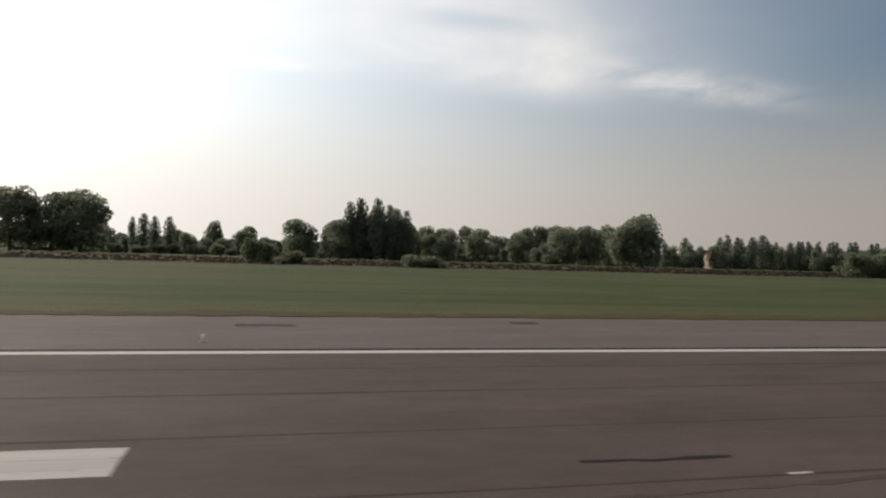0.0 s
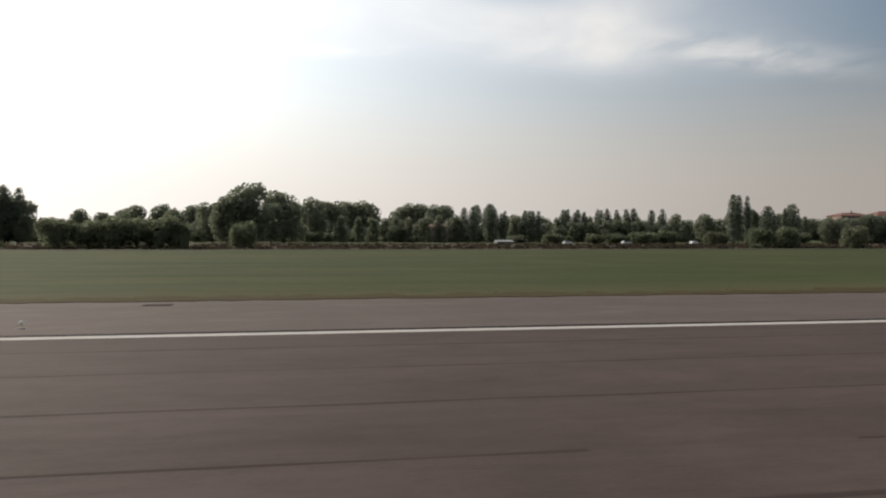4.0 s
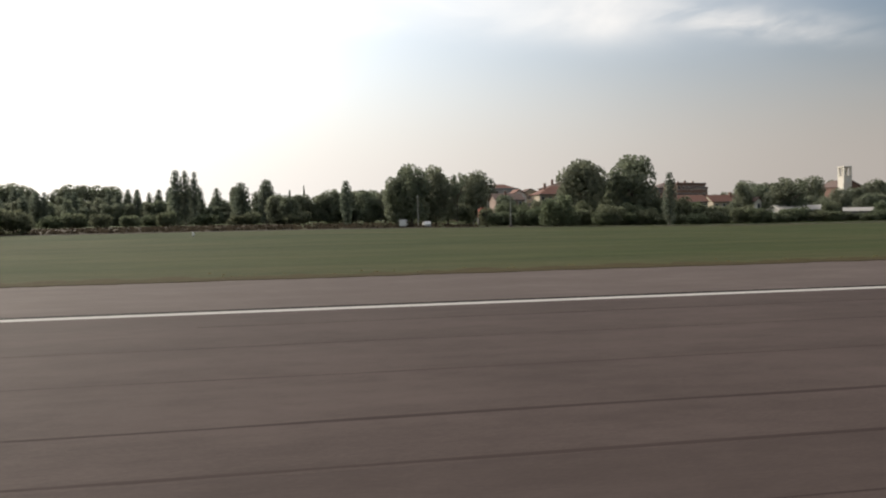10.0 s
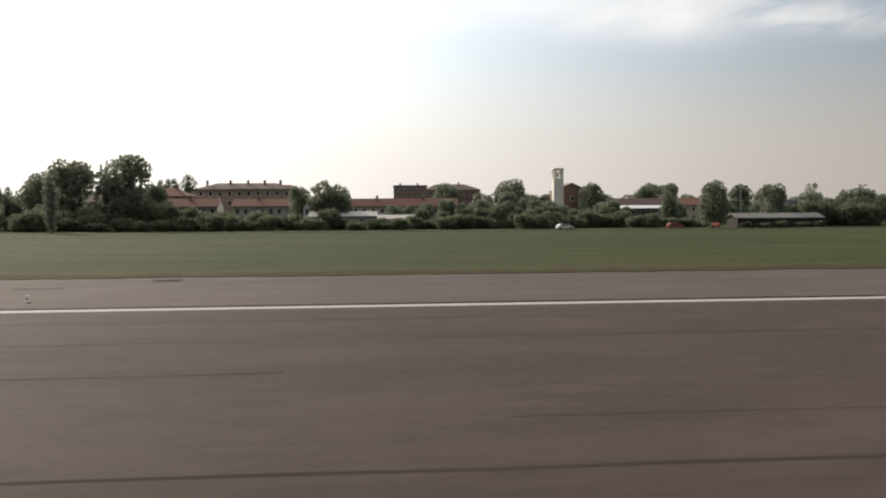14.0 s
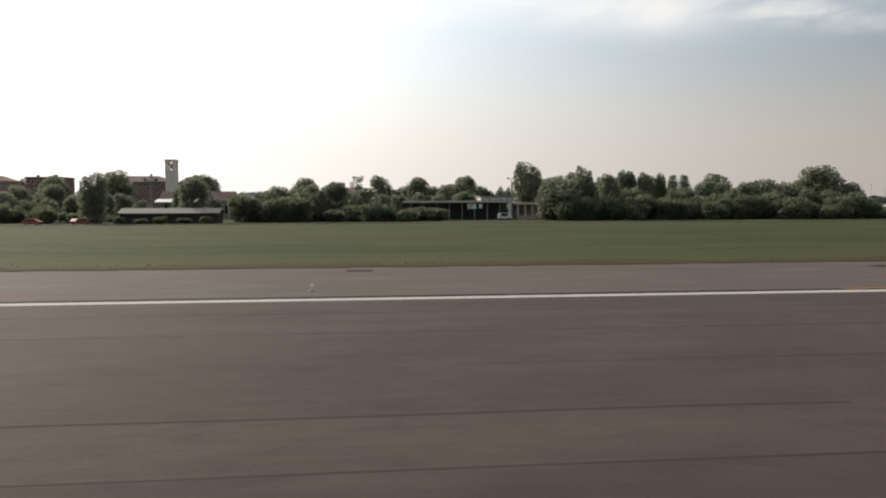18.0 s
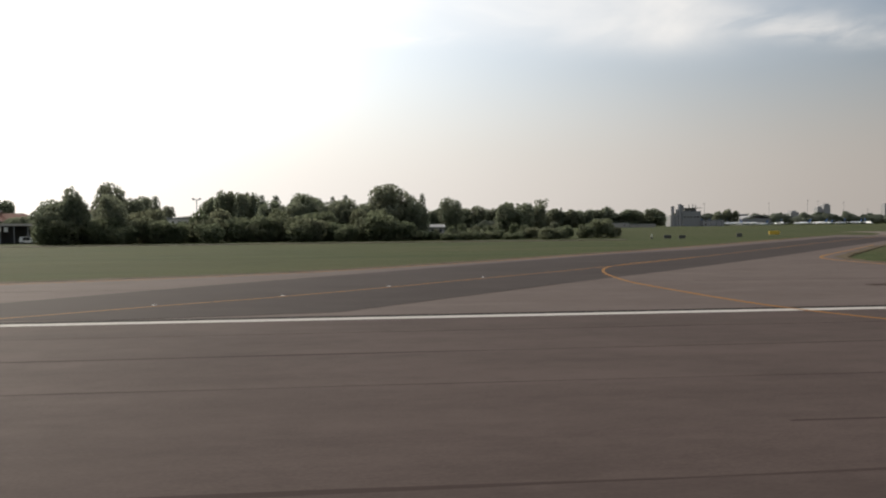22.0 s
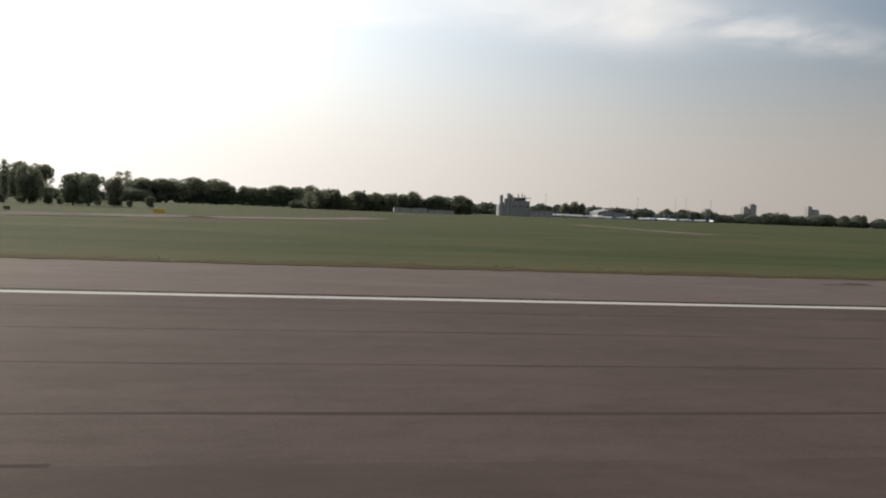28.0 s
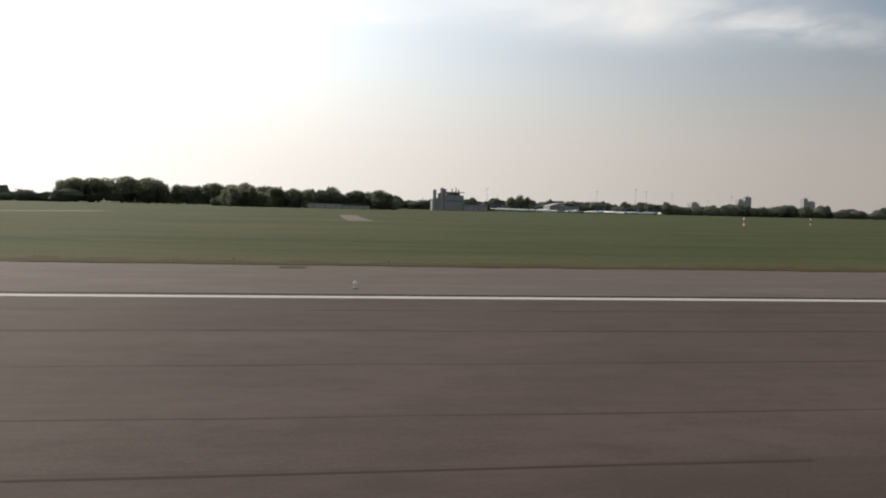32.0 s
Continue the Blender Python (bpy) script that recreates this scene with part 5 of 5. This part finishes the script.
tower = thing("bell_tower", "square pale bell tower with an open belfry", "bell tower")
part("shaft", Shape().box(182, 186.1, 299.6, 303.7, -0.3, 18.6), STONE, tower)
part("belfry_floor", Shape().box(181.9, 186.2, 299.5, 303.8, 18.6, 18.85), STONE, tower)
for x, y in ((182, 299.6), (185.3, 299.6), (182, 302.9), (185.3, 302.9)):
    part("belfry_pier", Shape().box(x, x + 0.8, y, y + 0.8, 18.85, 22.6), STONE, tower)
for y in (299.75, 303.25):
    part("belfry_mullion", Shape().box(183.8, 184.3, y, y + 0.3, 18.85, 22.6), STONE, tower)
part("clock_face", Shape().tube([(184.05, 299.56, 16.4), (184.05, 299.4, 16.4)], [0.9, 0.9], 16), PLASTER_WHITE, tower)
part("bell", Shape().tube([(184.05, 301.6, 19.5), (184.05, 301.6, 20.1), (184.05, 301.6, 20.8), (184.05, 301.6, 21.0)], [0.8, 0.6, 0.45, 0.15], 12), DARK_METAL, tower)
part("bell_beam", Shape().box(182.8, 185.3, 301.4, 301.8, 21.0, 21.3), DARK_METAL, tower)
part("roof_slab", Shape().box(181.8, 186.3, 299.4, 303.9, 22.6, 23.2, 0.12), STONE, tower)

# open shed with a stone pavilion
open_shed = thing("open_shed", "long open-fronted shed with a white roof edge", "shed")
part("roof", Shape().box(273.5, 306, 210.5, 222, 5.0, 5.35), DARK_METAL, open_shed)
part("roof_edge", Shape().box(273.3, 306.2, 210.2, 210.5, 5.0, 5.6), PALE_SHEET, open_shed)
part("back_wall", Shape().box(273.5, 306, 221.5, 222, -0.3, 5.0), DARK_METAL, open_shed)
for i in range(-2, 7):
    part("post", Shape().box(283 + i * 3.75, 283.25 + i * 3.75, 211, 211.25, -0.3, 5.0), METAL_GREY, open_shed)
board = thing("notice_board", "white notice board hanging in the open shed", "sign")
part("panel", Shape().box(292.2, 294.8, 210.75, 210.85, 3.2, 4.7), METAL_WHITE, board)
for i in range(3):
    part("writing_bar", Shape().box(292.5, 294.3 - 0.4 * i, 210.71, 210.748, 4.3 - 0.38 * i, 4.46 - 0.38 * i), DARK_METAL, board)
board = thing("notice_board", "small white notice board in the open shed", "sign")
part("panel", Shape().box(295.6, 296.6, 210.75, 210.85, 3.3, 4.6), METAL_WHITE, board)
part("hanger", Shape().box(296.05, 296.15, 210.8, 210.9, 4.6, 5.0), DARK_METAL, board)
pav = thing("stone_pavilion", "pale rendered pavilion with square columns", "pavilion")
part("slab", Shape().box(306.6, 314, 210, 217, 4.2, 5.0, 0.08), PLASTER_CREAM, pav)
for x in (307, 309.2, 311.3, 313.2):
    part("column", Shape().box(x, x + 0.6, 210.3, 210.9, -0.3, 4.2, 0.05), PLASTER_CREAM, pav)
part("back_wall", Shape().box(306.6, 314, 216.4, 217, -0.3, 4.2), PLASTER_GREY, pav)
part("parapet", Shape().box(307.6, 313.2, 210.5, 210.7, -0.3, 1.1), PLASTER_CREAM, pav)

# ---- vehicles and poles at the field edge ----


def car(label, x, y, paint_mat, turn=0.0, van=False):
    c = thing("van" if van else "car", label, "van" if van else "car", "parked vehicles", (x, y, rise(x) - 0.06))
    c.rotation_euler = (0, 0, radians(turn))
    tall = 1.95 if van else 1.42
    prof = [(-2.1, 0.35), (2.1, 0.35), (2.15, 0.75), (1.35 if not van else 1.7, 0.95 if not van else 1.15), (0.7 if not van else 1.2, tall), (-1.3 if not van else -2.0, tall), (-1.95 if not van else -2.1, 0.95), (-2.15, 0.85)]
    part("body", Shape().rings([[(px, side, pz) for px, pz in prof] for side in (-0.85, 0.85)]), paint_mat, c)
    part("side_window", Shape().box(-1.2, 0.75, -0.875, -0.855, 0.98, tall - 0.14), GLASS, c)
    part("side_window", Shape().box(-1.2, 0.75, 0.855, 0.875, 0.98, tall - 0.14), GLASS, c)
    for px in (-1.3, 1.3):
        for side in (-0.82, 0.82):
            wheel = part("wheel", Shape().tube([(px, side - 0.1, 0.33), (px, side + 0.1, 0.33)], [0.33, 0.33], 12), RUBBER_TYRE, c)
            part("rim", Shape().tube([(px, side - 0.11, 0.33), (px, side + 0.11, 0.33)], [0.19, 0.19], 10), METAL_GREY, wheel)
    return c


car("white van standing at the field edge", -36.9, 175, CAR_WHITE, 78, True)
car("white car parked on the far road", -239, 300, CAR_WHITE)
car("pale car parked by the trees", -31, 176.5, CAR_WHITE, 90)
car("white car parked before the hedge", 156.2, 177, CAR_WHITE, 8)
car("red car parked before the hedge", 184.8, 177, ORANGE, -5)
car("red car parked beside a tree", 195.4, 177, ORANGE, 62)
car("white car parked among far trees", -180, 300, CAR_WHITE, 20)
car("white car parked by the far road", -210, 305, CAR_WHITE, 5)
car("white van parked by the open shed", 303, 209, CAR_WHITE, 0, True)
car("pale car half hidden by the hedge", 371, 205, CAR_WHITE)
car("pale car parked before the trees", 378, 206, CAR_WHITE, 10)
tank = thing("orange_container", "orange-red steel container standing behind trees", "container", "", (-8.2, 215, rise(-8.2) - 0.06))
part("body", Shape().box(-1.1, 1.1, -1.2, 1.2, 2.2, 4.9, 0.06), ORANGE, tank)
for i in range(6):
    part("rib", Shape().box(-1.0 + i * 0.37, -0.88 + i * 0.37, -1.26, -1.2, 2.4, 4.8), ORANGE, tank)
part("skid", Shape().box(-1.4, 1.4, -1.0, 1.0, 0.0, 2.2), DARK_METAL, tank)
part("top_unit", Shape().box(-0.6, 0.3, -0.8, 0.8, 4.9, 5.3, 0.05), ORANGE, tank)


def pole(x, y, high, label, heads=0):
    p = thing("lamp_post" if heads else "pole", label, "mast" if heads else "pole", "", (x, y, rise(x) - 0.06))
    part("shaft", Shape().tube([(0, 0, -0.2), (0, 0, high)], [0.12 if high < 12 else 0.3, 0.08 if high < 12 else 0.16], 8), PLASTER_GREY if not heads else METAL_GREY, p)
    part("footing", Shape().box(-0.4, 0.4, -0.4, 0.4, -0.2, 0.35, 0.04), CONCRETE, p)
    if heads:
        part("crossbar", Shape().box(-1.6, 1.6, -0.12, 0.12, high, high + 0.25), METAL_GREY, p)
        for i in range(heads):
            x_ = -1.4 + 2.8 * i / max(1, heads - 1)
            part("lamp_head", Shape().box(x_ - 0.35, x_ + 0.35, -0.5, 0.2, high + 0.25, high + 0.75, 0.06), DARK_METAL, p)
    return p


pole(-33.2, 175.5, 8.0, "pale concrete pole with warning bands at the field edge")
pole(-10.2, 173.5, 8.0, "tall thin pole at the field edge")
for x, y, high in ((208.2, 189.5, 10.6), (324.3, 308, 15.6)):
    pole(x, y, high, "sports field floodlight mast with two lamp heads", 2)

# ---- across the airfield ----
plant_ = thing("heating_plant", "grey heating plant with a row of steel stacks", "industrial building")
part("main_block", Shape().box(786, 811, 905, 925, -0.3, 19.5), METAL_GREY, plant_)
part("upper_block", Shape().box(790, 806, 908, 922, 19.5, 23.0), PLASTER_GREY, plant_)
part("wide_roof", Shape().box(788, 812, 904, 924, 23.0, 23.7), PLASTER_GREY, plant_)
part("low_block", Shape().box(771, 786, 906, 922, -0.3, 14), METAL_GREY, plant_)
for x, r, high in ((774, 2.3, 26), (779.5, 1.6, 22), (783.5, 2.5, 28.5), (787.4, 1.6, 27), (796, 0.7, 28), (801, 0.7, 29), (804.5, 0.7, 27)):
    part("chimney", Shape().tube([(x, 907, -0.3), (x, 907, high - 1), (x, 907, high)], [r, r * 0.95, r * 1.02], 12), HAZY_WALL if r > 1 else METAL_GREY, plant_)
for i in range(5):
    window(plant_, 789 + 4.6 * i, 905, 11, 2.4, 2.2)
far = [("long low grey airport building", 811.5, 840, 900, 20, 7.2, 8.0, 4), ("pale terminal block behind parked aircraft", 1062, 1090, 1400, 24, 21, 22, 7), ("pale terminal block with a flat roof", 1096, 1132, 1400, 24, 20, 21, 8), ("long pale airport shed", 626, 660, 742, 18, 4.4, 5.0, 3), ("low pale airport building", 661, 688, 742, 16, 3.2, 3.7, 2)]
for label, x0, x1, y, deep, eave, top, cols in far:
    house(label, x0, x1, y, deep, eave, top, PLASTER_GREY if y < 800 else HAZY_WALL, METAL_GREY, "flat", 1 if y < 800 else 2, cols, 0, name="airport_building", category="building")
hangar = thing("aircraft_hangar", "wide aircraft hangar with a curved pale roof", "hangar")
part("wall", Shape().box(992, 1042, 1150, 1190, -0.3, 10.5), METAL_GREY, hangar)
arc = [(992 - 1 + 52 * i / 10, 10.5 + 5.0 * math.sin(math.pi * i / 10)) for i in range(11)]
part("roof", Shape().rings([[(x, y, z) for x, z in arc] + [(x, y, z - 0.5) for x, z in reversed(arc)] for y in (1149, 1191)]), HAZY_WALL, hangar)
for i in range(4):
    part("door_leaf", Shape().box(994 + 11.8 * i, 1005 + 11.8 * i, 1149.6, 1149.9, -0.2, 9.2), METAL_GREY, hangar)
for x, y, high in ((859, 1000, 31), (1128, 1313, 40), (1204, 1313, 45), (1225, 1313, 43), (1276, 1313, 39.5), (1500, 1500, 42), (1420, 1450, 30)):
    pole(x, y, high, "tall apron floodlight mast on the airfield", 3)

jet = thing("airliner", "white parked airliner with its tail towards the field", "aircraft", "parked aircraft", (890, 1045, 0))
prof = [(-15, 0.25, 3.9), (-13.5, 0.9, 3.6), (-9, 1.65, 3.2), (0, 1.75, 3.1), (8, 1.75, 3.1), (12, 1.4, 3.0), (14.2, 0.75, 2.8), (15.2, 0.15, 2.7)]
part("fuselage", Shape().tube([(x, 0, z) for x, r, z in prof], [r for x, r, z in prof], 14), AIR_WHITE, jet, smooth=True)
for side in (-1, 1):
    wing = [(3, side * 1.2, 2.3), (-1.5, side * 1.2, 2.3), (-5.2, side * 13.5, 3.2), (-3.8, side * 13.5, 3.2)]
    part("wing", Shape().rings([wing, [(x, y, z + 0.3) for x, y, z in wing]]), AIR_WHITE, jet)
    stab = [(-11.5, side * 0.5, 4.2), (-14.5, side * 0.5, 4.2), (-15.8, side * 5, 4.5), (-14.6, side * 5, 4.5)]
    part("tailplane", Shape().rings([stab, [(x, y, z + 0.2) for x, y, z in stab]]), AIR_WHITE, jet)
    part("engine", Shape().tube([(2.6, side * 4.6, 1.6), (1.8, side * 4.6, 1.6), (-0.6, side * 4.6, 1.6)], [0.75, 0.85, 0.55], 10), METAL_GREY, jet)
    part("main_gear", Shape().tube([(-1.2, side * 1.7, 2.4), (-1.2, side * 1.8, 0.1)], [0.16, 0.4], 8), DARK_METAL, jet)
fin = [(-10.6, 4.4), (-14.8, 4.6), (-16.2, 10.2), (-14.0, 10.2)]
part("fin", Shape().rings([[(x, -0.16, z) for x, z in fin], [(x, 0.16, z) for x, z in fin]]), AIR_BLUE, jet)
part("nose_gear", Shape().tube([(11, 0, 1.6), (11, 0, 0.1)], [0.12, 0.3], 8), DARK_METAL, jet)
rng = random.Random(5)
for i in range(1, 19):
    copy_thing(jet, spot(890 + 13.0 * i + rng.uniform(-3, 3), 1035 + rng.uniform(-10, 20), 0, rng.choice((20, 60, 110, 150, 200, 250, 320)) + rng.uniform(-10, 10), (rng.uniform(0.7, 1.0),) * 3))
# city towers in the haze-toned wall colour, left without windows
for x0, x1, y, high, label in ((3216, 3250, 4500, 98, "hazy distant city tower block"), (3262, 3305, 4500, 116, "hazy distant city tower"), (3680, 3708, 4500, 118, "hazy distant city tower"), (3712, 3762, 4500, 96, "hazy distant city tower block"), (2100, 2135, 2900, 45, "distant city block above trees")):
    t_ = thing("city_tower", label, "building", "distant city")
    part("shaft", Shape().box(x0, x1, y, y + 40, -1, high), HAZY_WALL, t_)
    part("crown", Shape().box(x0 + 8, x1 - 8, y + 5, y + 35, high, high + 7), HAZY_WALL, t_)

house("low shed roof showing above the hedge", 367.4, 372.6, 197, 4, 1.6, 2.2, PLASTER_GREY, METAL_WHITE, "side", 1, 2, 0, name="shed", category="shed")
house("low shed with a pale arched roof by the hedge", 377.2, 383.8, 197, 4, 1.5, 2.3, PLASTER_GREY, METAL_WHITE, "side", 1, 2, 0, name="shed", category="shed")
house("red-roofed village house beside the works", 228, 262, 300, 12, 7.2, 10.6, PLASTER_CREAM, ROOF_RED, "hip", 2, 8, 1)
